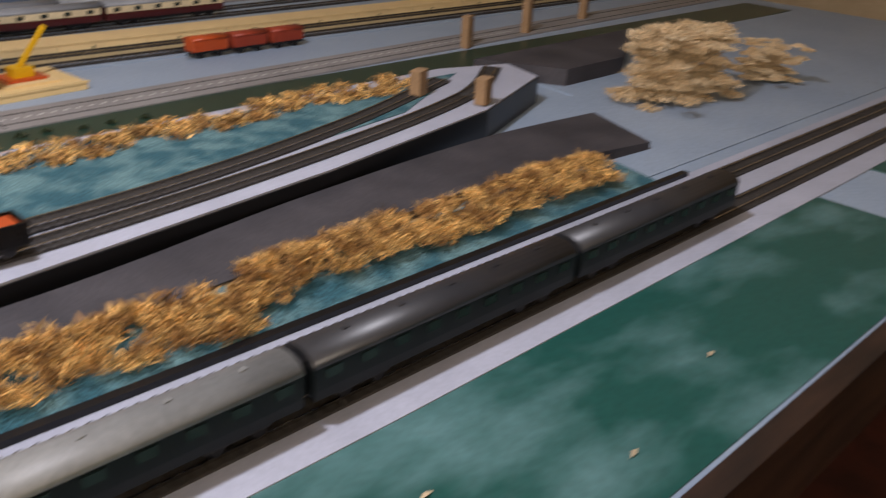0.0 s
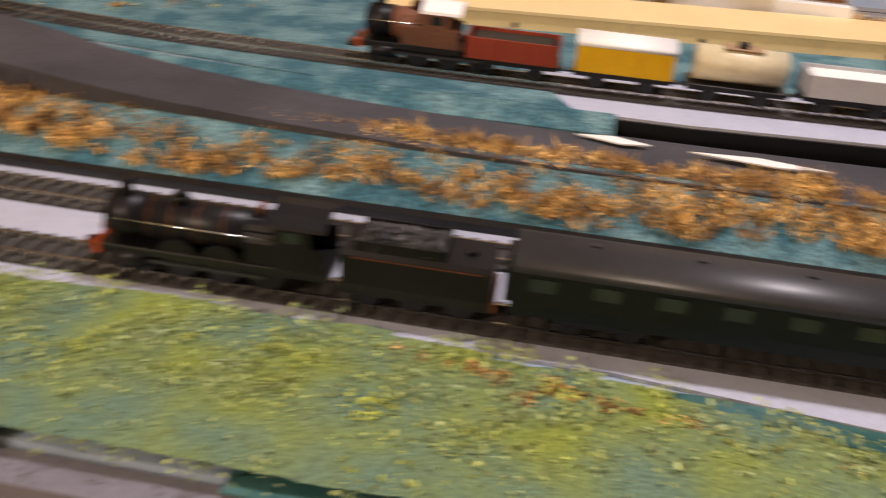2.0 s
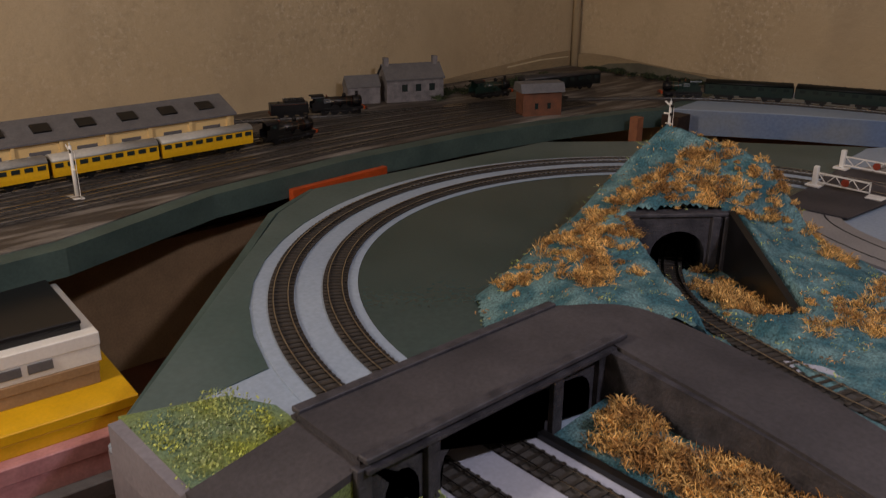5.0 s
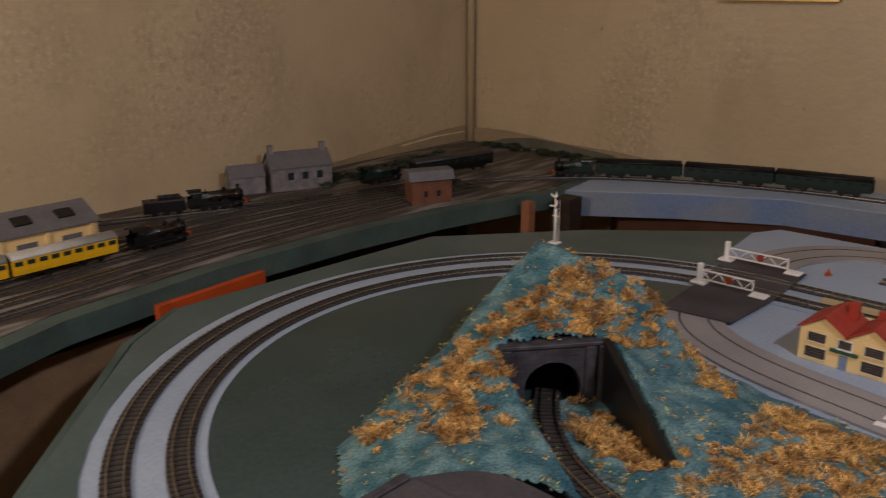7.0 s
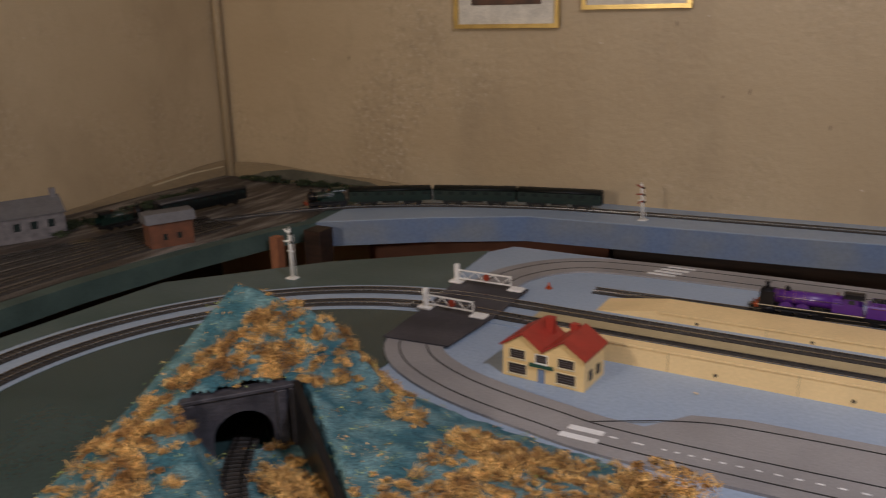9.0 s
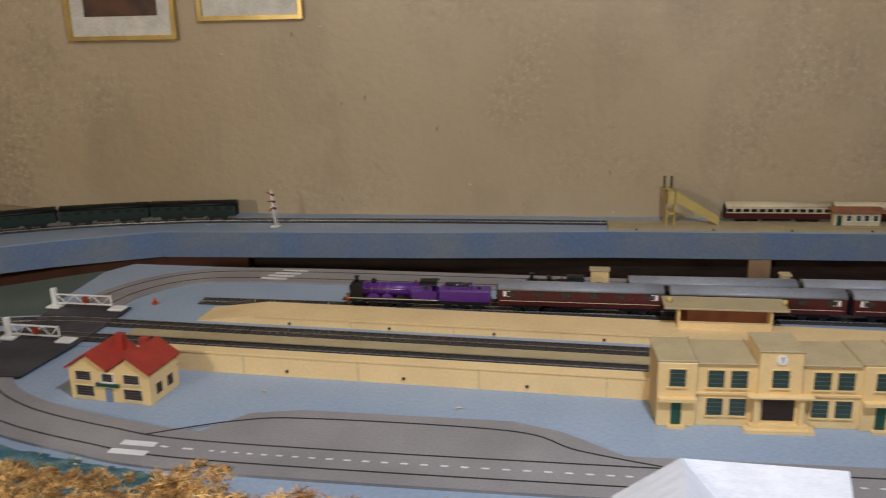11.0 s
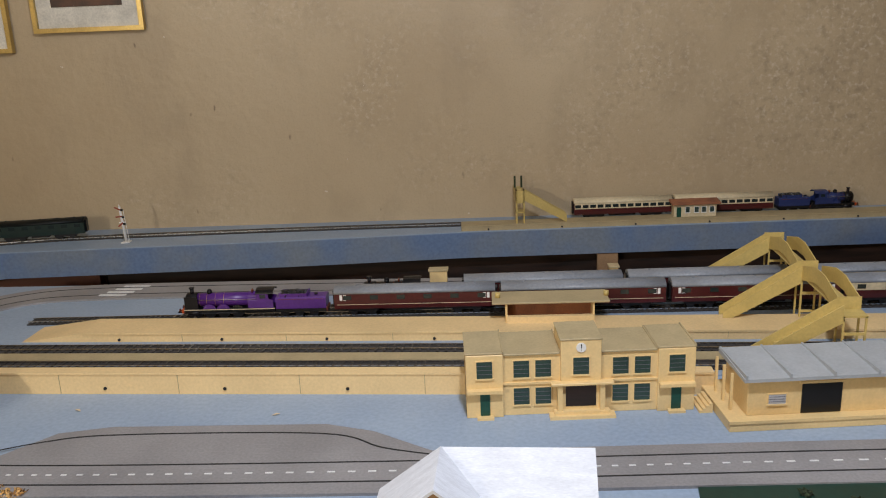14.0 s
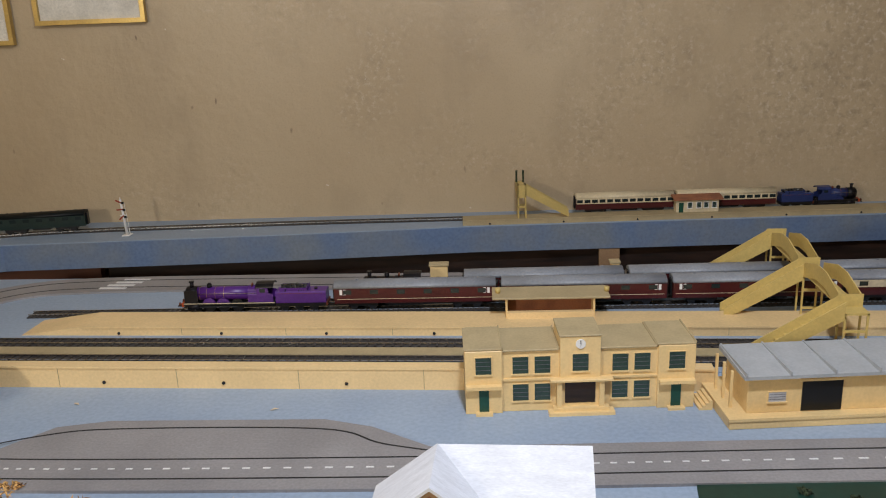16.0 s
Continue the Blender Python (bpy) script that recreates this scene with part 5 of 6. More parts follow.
for y0, y1 in ((1.446, 1.585), (1.611, 1.752)):
    for x in (-0.014, 0.013):
        rise = [(y0 + (y1 - y0) * k / 8, 0.013 * min(1.0, k / 3, (8 - k) / 3)) for k in range(9)]
        part("span_side", prism(NB(), [(y, DZ - 0.016 + z) for y, z in rise] + [(y, DZ + 0.006 + z) for y, z in rise[::-1]], "x", x - 0.0008, x + 0.0008), "ochre", fb)
    part("span_deck", box(NB(), (-0.014, y0, DZ - 0.012), (0.013, y1, DZ - 0.010)), "ochre", fb)
for x, w in ((-0.042, 0.030), (0.264, 0.014)):
    hut = thing("lineside_hut", "small cream lineside hut behind the coaches", "hut", pose(x, 1.738 + 0.03 * x, 0.0, 0, 0, 3), "lineside huts")
    part("wall", box(NB(), (0, 0, 0), (w, 0.016, 0.045)), "cream", hut, bevel=0.0004)
    part("roof", box(NB(), (-0.002, -0.002, 0.045), (w + 0.002, 0.018, 0.048)), "creamdk", hut, bevel=0.0004)
    part("door", box(NB(), (w * 0.3, -0.0006, 0.0), (w * 0.6, 0.0004, 0.026)), "darkwood_shade", hut)
fb2 = thing("shelf_footbridge", "half footbridge with one flight on the wall shelf", "footbridge", pose(0.112, 2.194, 0.013, 0, 0, 4.4) @ Matrix.Diagonal((1.08, 1.0, 1.28, 1.0)))
for y in (0.0, 0.022):
    part("stair_side", prism(NB(), [(0.012, 0.040), (0.012, 0.058), (0.098, 0.014), (0.098, 0.0)], "y", y, y + 0.0015), "ochre", fb2)
part("tower", box(box(box(box(NB(), (-0.006, 0, 0), (-0.003, 0.024, 0.058)), (0.009, 0, 0), (0.012, 0.024, 0.058)), (-0.006, 0, 0.018), (0.012, 0.024, 0.021)), (-0.006, 0, 0.036), (0.012, 0.024, 0.058)), "ochre", fb2)
part("span", box(NB(), (-0.006, 0.024, 0.036), (0.010, 0.075, 0.054)), "ochre", fb2)
part("finial", box(box(NB(), (-0.006, 0.060, 0.054), (-0.002, 0.064, 0.075)), (0.008, 0.060, 0.054), (0.012, 0.064, 0.075)), "foliage", fb2)

hut = thing("platform_hut", "small cream platform hut with a red-brown roof", "hut", pose(0.455, 2.228, 0.013, 0, 0, 4.4))
part("wall", box(NB(), (0, 0, 0), (0.094, 0.022, 0.030)), "ivory", hut, bevel=0.0004)
part("roof", prism(NB(), [(-0.007, 0.028), (0.026, 0.033), (0.026, 0.036), (-0.007, 0.031)], "x", -0.006, 0.102), "brick", hut)
part("door", box(NB(), (0.006, -0.0008, 0.0), (0.016, 0.0004, 0.022)), "greenpaint", hut)
for x in (0.030, 0.050, 0.066, 0.084):
    window(hut, x, 0.010, 0.009, 0.012, 0.0, frame="white")


def signal(label, m, h, arms=1):
    t = thing("semaphore_signal", label, "signal", m, "signals")
    part("base", box(NB(), (-0.010, -0.008, 0), (0.010, 0.008, 0.003)), "white", t, bevel=0.0006)
    part("post", cyl(NB(), (0, 0, 0.002), (0, 0, h), 0.0034, 10, 0.0024), "white", t)
    part("finial", cyl(NB(), (0, 0, h), (0, 0, h + 0.006), 0.0016, 8, 0.0002), "white", t)
    for k in range(arms):
        z = h - 0.006 - 0.016 * k
        part("arm", box(NB(), (-0.012, -0.003, -0.0016), (0.003, -0.002, 0.0016), Matrix.Translation((0, 0, z)) @ Matrix.Rotation(0.5 - 0.55 * k, 4, "Y")), "redwagon" if arms > 2 else "white", t, "signal arm")
        part("spectacle", box(NB(), (0.002, -0.003, z - 0.004), (0.008, -0.002, z + 0.001)), "black", t)
    part("bracket", box(NB(), (-0.008, -0.001, h * 0.55), (0.008, 0.001, h * 0.55 + 0.002)), "white", t)
    part("ladder", box(NB(), (0.005, 0.003, 0.002), (0.0058, 0.0038, h * 0.9)), "white", t)
    return t


signal("white bracket signal with dark red arms on the shelf", pose(-0.768, 2.128, 0.001, 0, -4, 0), 0.083, 3)
signal("tall white signal beyond the hill", pose(-1.216, 1.443, 0.0014), 0.094, 2)
signal("slim white signal on the siding board", pose(-1.645, 0.49, 0.0012), 0.085, 1)


def gate(label, m, L=0.088):
    t = thing("crossing_gate", label, "crossing gate", m, "level crossing gates")
    part("post", box(NB(), (-0.004, -0.004, 0), (0.004, 0.004, 0.034)), "white", t, bevel=0.001)
    part("base", box(NB(), (-0.012, -0.010, 0), (0.012, 0.010, 0.004)), "white", t, bevel=0.001)
    for z in (0.007, 0.022):
        part("rail", box(NB(), (0.004, -0.001, z), (L, 0.001, z + 0.0022)), "white", t)
    for k in range(6):
        a, b = 0.004 + (L - 0.006) * k / 6, 0.004 + (L - 0.006) * (k + 1) / 6
        z0, z1 = (0.008, 0.023) if k % 2 else (0.023, 0.008)
        part("brace", cyl(NB(), (a, 0, z0), (b, 0, z1), 0.0008, 6), "white", t)
    part("end_stile", box(NB(), (L - 0.002, -0.001, 0.006), (L, 0.001, 0.025)), "white", t)
    part("target", cyl(NB(), (L * 0.55, -0.0016, 0.0155), (L * 0.55, 0.0016, 0.0155), 0.0062, 14), "redwagon", t, "round red target disc")
    part("end_base", box(NB(), (L - 0.004, -0.010, 0), (L + 0.022, 0.012, 0.004)), "white", t, bevel=0.0015)
    return t


gate("white crossing gate with a red target", pose(-0.910, 1.408, 0.0058))
gate("white crossing gate shut across the road", pose(-0.928, 1.547, 0.0058, 0, 0, 1), 0.105)
tagged(part("traffic_cone", cyl(cyl(NB(), (0, 0, 0), (0, 0, 0.002), 0.006, 10), (0, 0, 0.002), (0, 0, 0.012), 0.004, 10, 0.0008), "orange", m=pose(-0.775, 1.60, 0.0)), "tiny orange cone on the grey ground", "cone")

house = thing("detached_house", "cream double-gabled house with red roofs", "house", pose(-0.693, 1.246, 0.0, 0, 0, -3))
part("wall", box(NB(), (0, 0, 0), (0.117, 0.066, 0.044)), "cream", house, bevel=0.0004)
for x0, x1 in ((0.0, 0.060), (0.060, 0.117)):
    c = (x0 + x1) / 2
    part("gable", prism(NB(), [(x0, 0.044), (x1, 0.044), (c, 0.062)], "y", 0.0002, 0.0655), "cream", house)
    for s in (-1, 1):
        e = x0 - 0.003 if s < 0 else x1 + (0.003 if x1 > 0.1 else 0)
        part("roof", prism(NB(), [(e, 0.0425), (c, 0.0635), (c, 0.0665), (e, 0.0455)], "y", -0.004, 0.070), "redroof", house, "red tiled roof slope")
part("chimney", box(NB(), (0.040, 0.045, 0.050), (0.052, 0.055, 0.074)), "redroof", house)
part("chimney", box(NB(), (0.075, 0.048, 0.050), (0.086, 0.057, 0.070)), "redroof", house)
for x in (0.022, 0.092):
    window(house, x, 0.028, 0.022, 0.012, 0.0, frame="ivory", pane="darkwood_shade")
    window(house, x, 0.006, 0.026, 0.014, 0.0, frame="ivory", pane="darkwood_shade")
window(house, 0.057, 0.028, 0.016, 0.011, 0.0, frame="white", pane="darkwood_shade")
part("door", box(NB(), (0.052, -0.0012, 0.0), (0.062, 0.0004, 0.019)), "shelfblue", house, "blue front door")
part("sign_board", box(NB(), (0.040, -0.003, 0.0215), (0.074, -0.0005, 0.0262)), "greenpaint", house, "green sign board with worn lettering")
for y in (0.02, 0.045):
    w = part("side_window", box(NB(), (0.1168, y - 0.006, 0.010), (0.1176, y + 0.006, 0.024)), "darkwood_shade", house)

cot = thing("brick_station_cottage", "brick cottage with white card roofs and white base", "cottage", pose(0.004, 0.934, 0.058))
part("wall", box(NB(), (0.0475, 0.006, 0.010), (0.160, 0.072, 0.045)), "brick", cot)
part("base", box(NB(), (0, -0.012, -0.015), (0.164, 0.076, 0.010)), "white", cot, "white plinth")
for s in (-1, 1):
    e = 0.039 + s * 0.047
    part("roof", prism(NB(), [(e, 0.038), (0.039, 0.073), (0.039, 0.076), (e, 0.041)], "x", 0.043, 0.166), "whiteroof", cot, "white roof slope")
    part("gable_roof", prism(NB(), [(0.043 + s * 0.052, 0.034), (0.043, 0.0735), (0.043, 0.0765), (0.043 + s * 0.052, 0.037)], "y", -0.026, 0.039), "whiteroof", cot, "white cross-gable roof slope")
    part("bargeboard", prism(NB(), [(0.043 + s * 0.046, 0.034), (0.043, 0.069), (0.043, 0.0735), (0.043 + s * 0.051, 0.0345)], "y", -0.0250, -0.0225), "card", cot, "brown carved bargeboard")
part("gable_wall", prism(NB(), [(0.007, 0.010), (0.079, 0.010), (0.079, 0.040), (0.043, 0.069), (0.007, 0.040)], "y", -0.009, 0.030), "brick", cot)
part("gable_end", prism(NB(), [(0.0, 0.040), (0.039, 0.0725), (0.078, 0.040), (0.078, 0.010), (0.0, 0.010)], "x", 0.0435, 0.047), "brick", cot)
for x in (0.043, 0.105, 0.14):
    window(cot, x, 0.018, 0.018, 0.018, -0.009 if x < 0.05 else 0.006, frame="white")

# ---- siding board buildings ----
shed = thing("engine_shed", "long cream engine shed with grey skylit roof", "engine shed", pose(-1.86, 0.85, 0.0012, 0, 0, -90))
part("wall", box(NB(), (0, -0.06, 0), (0.62, 0.06, 0.062)), "cream", shed)
part("roof", prism(NB(), [(-0.066, 0.060), (0, 0.088), (0.066, 0.060), (0.066, 0.063), (0, 0.092), (-0.066, 0.063)], "x", -0.005, 0.625), "slate", shed)
for k in range(8):
    for s in (-1, 1):
        part("skylight", box(NB(), (0.03 + 0.075 * k, -0.012, 0.0), (0.06 + 0.075 * k, 0.012, 0.004), Matrix.Translation((0, s * 0.032, 0.077)) @ Matrix.Rotation(-s * 0.41, 4, "X")), "black", shed)
    part("buttress", box(NB(), (0.01 + 0.078 * k, 0.060, 0), (0.016 + 0.078 * k, 0.064, 0.060)), "cream", shed)
    part("window", box(NB(), (0.03 + 0.078 * k, 0.0598, 0.020), (0.065 + 0.078 * k, 0.0606, 0.046)), "slate", shed)

grey = thing("stone_house", "grey stone house with tall chimneys", "house", pose(-1.958, 1.50, 0.0012, 0, 0, -112))
part("wall", box(NB(), (0, 0, 0), (0.145, 0.08, 0.055)), "greystone", grey)
part("roof", prism(NB(), [(-0.004, 0.053), (0.04, 0.088), (0.084, 0.053), (0.084, 0.056), (0.04, 0.088), (-0.004, 0.056)], "x", -0.003, 0.148), "slate", grey)
part("gable", prism(NB(), [(0.0, 0.055), (0.04, 0.084), (0.08, 0.055)], "x", 0.001, 0.144), "greystone", grey)
part("wing", box(NB(), (0.160, 0.022, 0), (0.240, 0.072, 0.040)), "greystone", grey)
part("wing_roof", prism(NB(), [(0.019, 0.040), (0.047, 0.066), (0.075, 0.040)], "x", 0.158, 0.242), "slate", grey)
for x in (0.004, 0.130):
    part("chimney", box(NB(), (x, 0.033, 0.08), (x + 0.012, 0.047, 0.103)), "greystone", grey)
for x in (0.03, 0.065, 0.10):
    part("window", box(NB(), (x - 0.007, 0.0797, 0.025), (x + 0.007, 0.0806, 0.042)), "glass", grey)
sb = thing("brick_signal_cabin", "small red brick cabin with a dark roof", "cabin", pose(-1.612, 1.518, -0.028, 0, 0, -117))
part("wall", box(NB(), (-0.046, -0.024, 0), (0.046, 0.024, 0.082)), "darkbrick", sb)
part("roof", prism(NB(), [(-0.030, 0.082), (0.030, 0.082), (0.020, 0.102), (-0.020, 0.102)], "x", -0.052, 0.052), "slate", sb)
for x in (-0.016, 0.014):
    part("window", box(NB(), (x - 0.004, 0.0238, 0.045), (x + 0.004, 0.0246, 0.058)), "glass", sb)
tagged(part("brick_pier", box(NB(), (0, 0, -0.09), (0.022, 0.022, -0.002)), "brick", m=pose(-1.46, 1.66, 0.0)), "short brick pier under the board corner", "pier")
tagged(part("edging_strip", box(NB(), (0, 0, -0.058), (0.012, 0.22, -0.024)), "orange", m=pose(-1.549, 0.81, 0.0, 0, 0, 4), bevel=0.001), "worn orange-red strip fixed to the siding board edge", "strip")

# ---- pictures, stored boxes, loose things ----
for x0, x1, z in ((-1.292, -1.02, 0.421), (-0.965, -0.715, 0.461)):
    m = Matrix.Translation((x0, NORTH(x0) - 0.004, z)) @ Matrix.Rotation(math.atan(0.06), 4, "Z")
    w = x1 - x0
    pic = thing("framed_picture", "gilt-framed picture with an ivory mount", "picture", m, "pictures on the wall")
    part("frame", box(box(box(box(NB(), (0, -0.014, 0), (w, 0, 0.010)), (0, -0.014, 0.010), (0.010, 0, 0.31)), (w - 0.010, -0.014, 0.010), (w, 0, 0.31)), (0, -0.014, 0.31), (w, 0, 0.32)), "gilt", pic)
    part("mount", box(NB(), (0.010, -0.006, 0.010), (w - 0.010, -0.002, 0.31)), "mount", pic)
    part("print", box(NB(), (0.045, -0.008, 0.055), (w - 0.045, -0.0065, 0.26)), "print", pic)


def carton(label, a, b, material, rz=0, extra=None):
    w, d, h = Vector(b) - Vector(a)
    t = thing("storage_box", label, "box", pose(*a, 0, 0, rz), "boxes stored beside the layout")
    k = h * 0.45
    part("tray", box(NB(), (0.0012, 0.0012, 0), (w - 0.0012, d - 0.0012, h - k)), material, t, bevel=0.0006)
    part("lid", box(NB(), (0, 0, h - k), (w, d, h)), extra or material, t, bevel=0.0012)
    return t


slab("storage_shelf", [(-1.72, -0.3), (-0.82, -0.3), (-0.82, 0.36), (-1.10, 0.38), (-1.45, 0.62), (-1.69, 0.62)], -0.33, -0.315, "redwood", "red-brown shelf under the layout", "shelf")
carton("plain tan storage box under the stack", (-1.47, 0.10, -0.315), (-1.19, 0.42, -0.265), "card", -4)
carton("tan flat box lid with a torn edge", (-1.47, 0.10, -0.265), (-1.185, 0.415, -0.24), "hillpaint", -3)
carton("dark flat storage box with a worn lid", (-1.47, 0.10, -0.24), (-1.20, 0.42, -0.192), "slate", -4)
carton("faded pink storage box", (-1.47, 0.12, -0.192), (-1.215, 0.40, -0.146), "pink", -4)
carton("bright yellow flat box", (-1.47, 0.12, -0.146), (-1.232, 0.405, -0.116), "yellow", -4)
carton("plain brown cardboard storage box", (-1.47, 0.14, -0.116), (-1.285, 0.38, -0.088), "card", -4)
wb = carton("white box with an illegible printed mark", (-1.47, 0.15, -0.088), (-1.285, 0.385, -0.050), "white", -4)
for k in range(3):
    part("print_bar", box(NB(), (0.1834, 0.085 + 0.034 * k, 0.008), (0.1858, 0.112 + 0.034 * k, 0.019)), "slate", wb)
carton("black tray of small parts", (-1.46, 0.16, -0.050), (-1.30, 0.37, -0.036), "black", -4)
carton("long red box on the lower shelf", (-1.13, 0.12, -0.315), (-0.86, 0.30, -0.245), "redwagon", 6)

rnd = random.Random(11)
for x, y, z in ((0.017, 0.388, 0.0022), (0.138, 0.374, 0.0016), (0.19, 0.33, 0.0016), (0.47, 0.33, 0.0016), (0.75, 0.30, 0.0016), (0.6, 0.27, 0.0016), (1.4, 0.36, 0.0016), (0.62, 0.60, 0.0285), (0.25, 0.60, 0.031), (-0.19, 1.29, 0.001), (-0.45, 1.30, 0.001)):
    bm = NB()
    face(bm, [(-0.006, -0.001, 0), (0.0, -0.002, 0.001), (0.006, 0.0, 0.0), (0.001, 0.002, 0.0012)])
    tagged(part("flake", bm, "leaf", m=pose(x, y, z + 0.0004, 0, 0, rnd.uniform(-40, 40))), "pale dry flake fallen on the board", "flake", "loose flakes")
for x, y, z, h in ((0.967, 0.879, 0.043, 0.036), (1.012, 0.80, 0.043, 0.036), (1.388, 1.196, 0.0, 0.062), (1.601, 1.227, 0.0, 0.070), (1.854, 1.269, 0.0, 0.075)):
    tagged(part("wooden_block", box(NB(), (-0.012, -0.008, 0), (0.012, 0.008, h)), "card", m=pose(x, y, z, 0, 0, 20), bevel=0.001), "pale wooden block used as a trestle pier", "block", "wooden blocks")

slab("trestle_deck", [(1.235, 1.03), (1.316, 0.894), (1.485, 0.899), (1.733, 1.05)], 0.0, 0.030, "asphalt", "dark painted ramp beside the wooden blocks", "ramp")

# ---- scenic growth ----
rnd = random.Random(3)


def along(n, x0, x1, yf, zf, size, jy):
    out = []
    for i in range(n):
        x = x0 + (x1 - x0) * (i + rnd.random()) / n
        y = yf(x) + rnd.uniform(-jy, jy)
        out.append((x, y, zf(x, y), size * rnd.uniform(0.6, 1.35)))
    return out


bank_z = lambda x, y: 0.003 + max(0.0, min(1.0, (y - 0.538) / 0.055)) * (0.022 if x < -0.5 else 0.028)
tufts("dried_moss_bushes", along(900, -0.69, 0.99, lambda x: 0.573 + (0.010 if x > 0.5 else 0) + 0.004 * math.sin(x * 23), bank_z, 0.64, 0.021), "moss", "orange-brown dried moss bushes along the bank", blades=95, length=0.0165, spread=0.017, lift=0.75, seed=2, width=0.00038)
hs = []
for cx, cy, r, k in ((-0.871, 1.005, 0.022, 14), (-0.835, 0.985, 0.02, 12), (-0.885, 0.985, 0.015, 7), (-0.931, 0.867, 0.016, 9), (-0.908, 0.911, 0.017, 13), (-0.874, 0.935, 0.016, 14), (-0.836, 0.955, 0.014, 12), (-0.802, 0.99, 0.014, 12), (-0.782, 1.03, 0.015, 12), (-0.79, 1.075, 0.014, 8), (-0.751, 1.06, 0.014, 10), (-0.69, 1.01, 0.014, 9), (-0.929, 0.80, 0.016, 10), (-0.893, 0.833, 0.02, 15), (-0.872, 0.838, 0.016, 9), (-0.915, 0.718, 0.014, 10), (-0.88, 0.782, 0.02, 14), (-0.845, 0.765, 0.018, 12), (-0.835, 0.735, 0.014, 7), (-0.609, 1.02, 0.022, 18), (-0.575, 1.01, 0.025, 22), (-0.53, 1.01, 0.03, 24), (-0.576, 0.937, 0.025, 20), (-0.607, 0.857, 0.022, 14), (-0.52, 0.90, 0.035, 22), (-0.46, 0.96, 0.04, 24), (-0.40, 1.02, 0.030, 22), (-0.45, 1.04, 0.025, 18), (-0.37, 0.99, 0.025, 16), (-0.776, 0.88, 0.012, 12), (-0.745, 0.862, 0.013, 14), (-0.705, 0.845, 0.013, 14), (-0.668, 0.83, 0.012, 10), (-0.5, 0.80, 0.025, 8)):
    for _ in range(int(k * 2.3)):
        x, y = cx + rnd.gauss(0, r * 1.05), cy + rnd.gauss(0, r * 1.05)
        if inside(x, y, HILLPOLY):
            hs.append((x, y, ground_height(x, y), rnd.choice((0.35, 0.5, 0.7, 0.9)) * rnd.uniform(0.8, 1.2)))
tufts("dried_moss_bushes", hs, "moss", "orange-brown dried moss clumps on the hill", blades=100, length=0.0118, spread=0.0105, width=0.00028, lift=0.9, seed=4)
fl = []
while len(fl) < 900:
    x, y = rnd.uniform(-1.09, -0.36), rnd.uniform(0.65, 1.23)
    if inside(x, y, HILLPOLY):
        fl.append((x, y, ground_height(x, y), rnd.uniform(0.3, 0.7)))
tufts("scattered_fibres", fl[:500], "moss", "scattered orange fibres clinging to the hill", blades=6, length=0.009, spread=0.016, width=0.0004, lift=0.3, seed=21)
tufts("scattered_fibres", fl[500:], "blade", "scattered green fibres clinging to the hill", blades=9, length=0.008, spread=0.018, width=0.0004, lift=0.3, seed=22)
tufts("dried_moss_bushes", along(170, -0.42, 1.0, lambda x: 0.925 + 0.015 * math.sin(x * 9) + (0.06 if x < 0 else 0), lambda x, y: 0.043, 1.3, 0.03), "moss", "orange-brown dried moss bushes behind the goods platform", blades=90, seed=6, width=0.0006)
tufts("dried_moss_bushes", [(-0.722 + 0.36 * a + rnd.gauss(0, 0.005), 0.342 - 0.008 * a + rnd.gauss(0, 0.004), 0.010 + bank_up(-0.722 + 0.36 * a, 0.34), rnd.uniform(0.4, 0.8)) for a in [k / 52 for k in range(53)]], "moss", "brown moss line across the lawn", blades=90, lift=0.25, width=0.0005, seed=7)
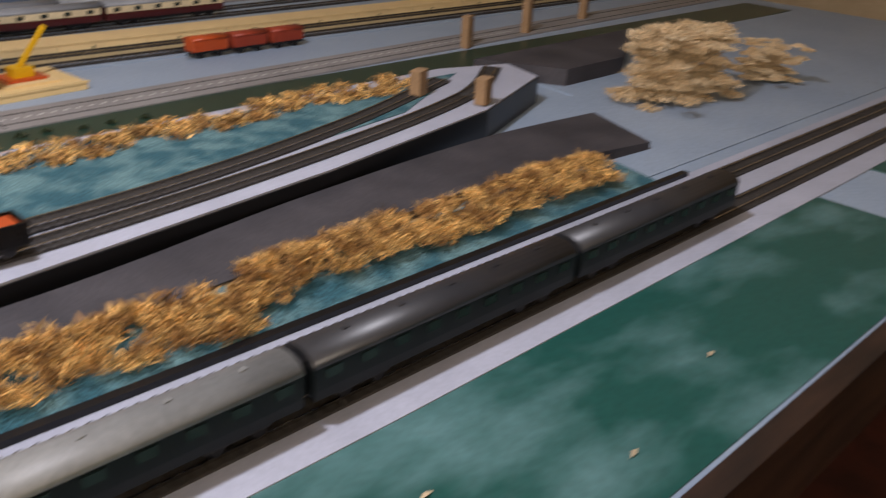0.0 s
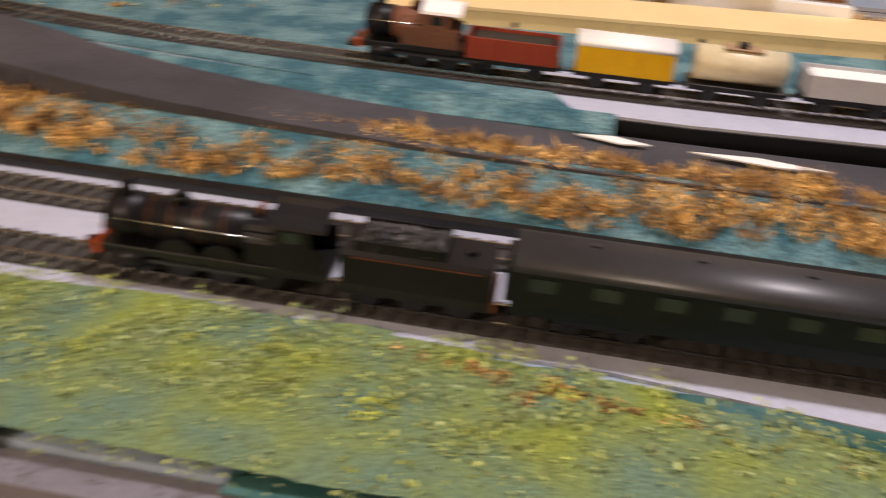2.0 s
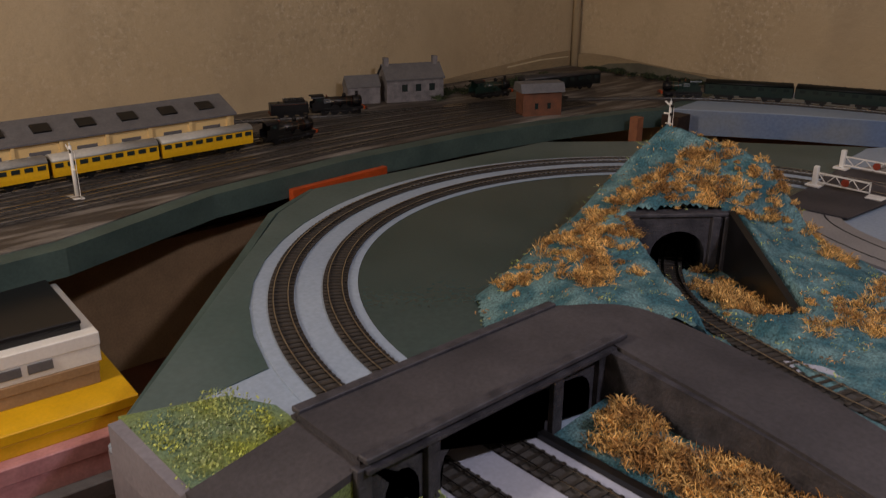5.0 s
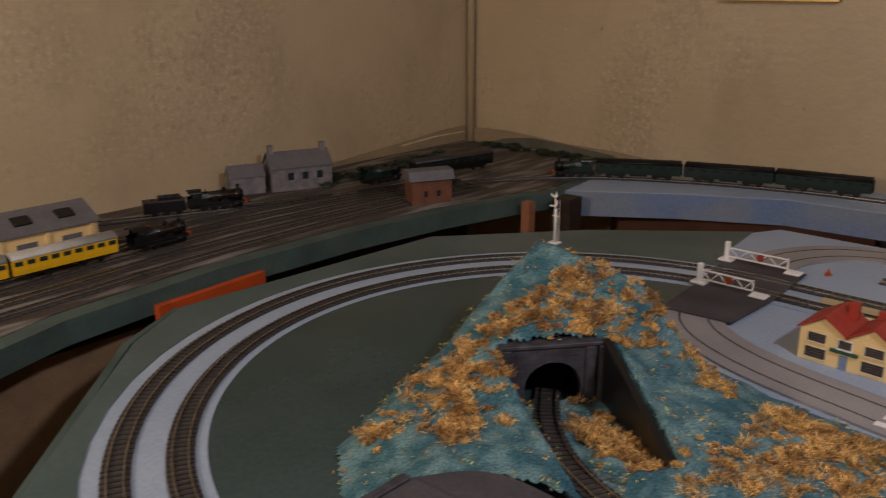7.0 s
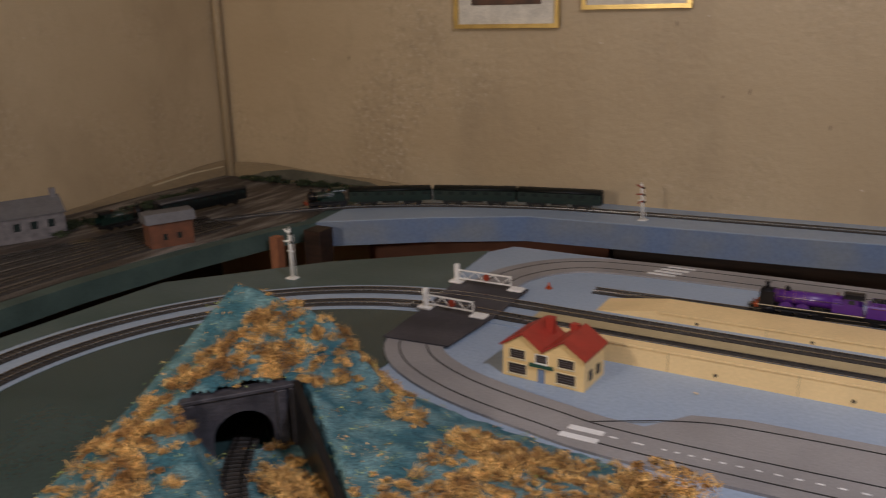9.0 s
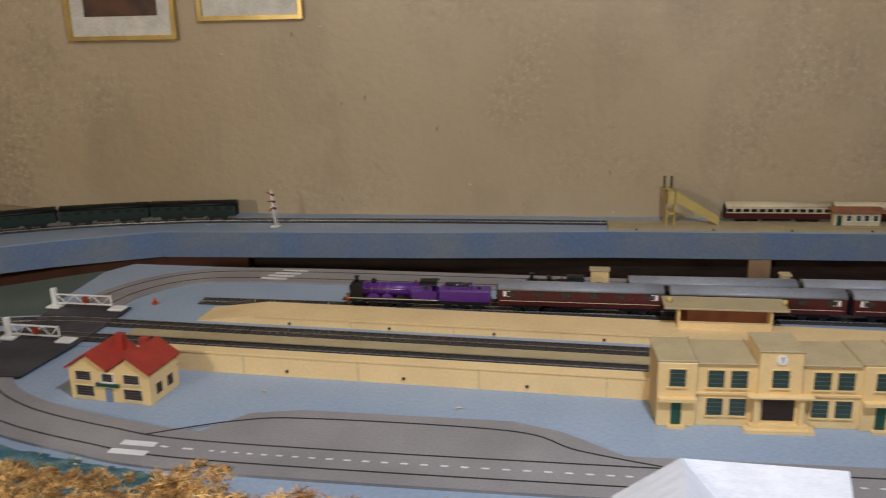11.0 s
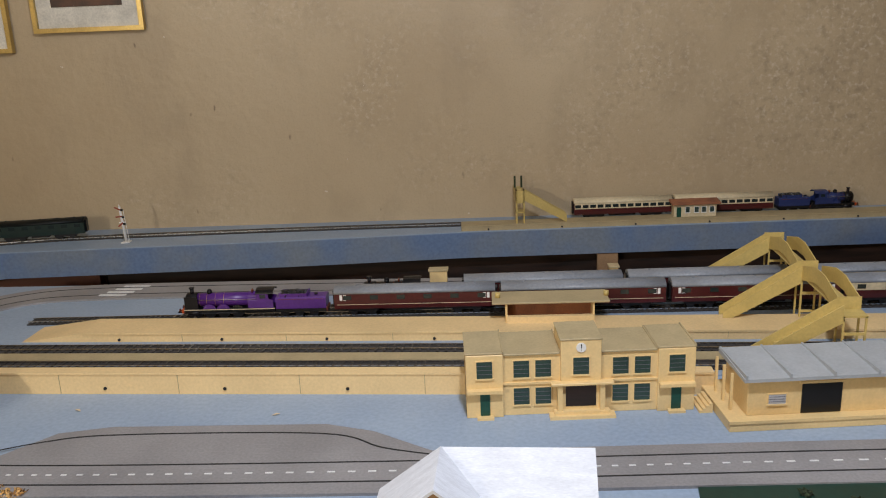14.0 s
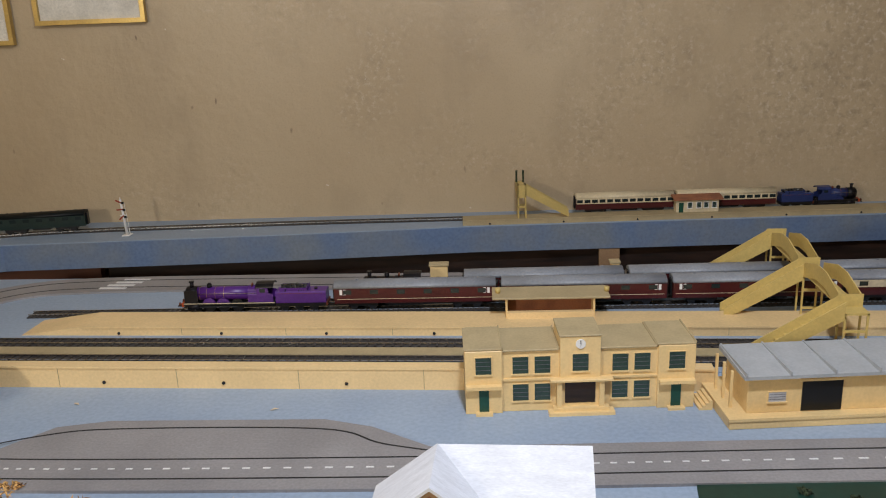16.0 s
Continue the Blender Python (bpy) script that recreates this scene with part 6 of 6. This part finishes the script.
tufts("dried_moss_bushes", [(-0.15 + 0.5 * a, 0.405 - 0.075 * a - 0.03 * a * a + rnd.gauss(0, 0.004), 0.003, rnd.uniform(0.4, 0.7)) for a in [k / 40 for k in range(41)]], "moss", "brown moss edge of the lawn", blades=70, lift=0.15, width=0.0005, seed=8)
gr = []
while len(gr) < 1500:
    x, y = rnd.uniform(-0.72, 0.5), rnd.uniform(0.25, 0.42)
    if inside(x, y, GRASS):
        gr.append((x, y, 0.006 + bank_up(x, y), rnd.uniform(0.4, 0.9)))
for _ in range(160):
    gr.append((rnd.uniform(-0.91, -0.81), rnd.uniform(0.275, 0.36), 0.036, rnd.uniform(0.4, 0.9)))
tufts("grass_fibres", gr, "blade", "short yellow-green grass fibres on the lawn", blades=12, length=0.0045, spread=0.014, width=0.0007, lift=0.35, seed=9, category="grass")
for x, y, s, lab in ((1.36, 0.755, 5.0, "tall heap of pale tangled straw"), (1.45, 0.735, 4.8, "pale straw heap beside the track"), (1.66, 0.715, 3.0, "small pale straw heap")):
    tufts("straw_heap", [(x + rnd.gauss(0, 0.026), y + rnd.gauss(0, 0.024), 0.055 * s / 5 * rnd.random() ** 0.8 * 2.1, s / 4.2) for _ in range(120)], "straw", lab, blades=170, length=0.011, spread=0.016, width=0.0005, lift=0.5, seed=int(x * 100), category="straw")
tufts("dark_hedge", [(-1.92 + rnd.gauss(0, 0.02), rnd.uniform(1.45, 1.95), 0.004, 1.6) for _ in range(40)] + [(rnd.uniform(-1.95, -1.5), 2.12 + rnd.gauss(0, 0.012), 0.004, 1.3) for _ in range(30)], "foliage", "dark green hedge at the back of the sidings", blades=70, seed=14, category="hedge")
tufts("low_bushes", [(0.40 + 0.04 * k + rnd.gauss(0, 0.006), 1.115 + rnd.gauss(0, 0.006), 0.002, rnd.uniform(0.4, 0.7)) for k in range(8)], "foliage", "low dark bushes on the green strip before the roadway", blades=60, length=0.010, seed=31, category="bush")
tufts("low_bushes", [(-0.47 + 0.02 * k + rnd.gauss(0, 0.006), 1.098 + rnd.gauss(0, 0.006), 0.002, rnd.uniform(0.5, 0.9)) for k in range(4)], "moss", "dry moss at the hill's end beside the roadway", blades=60, seed=33)
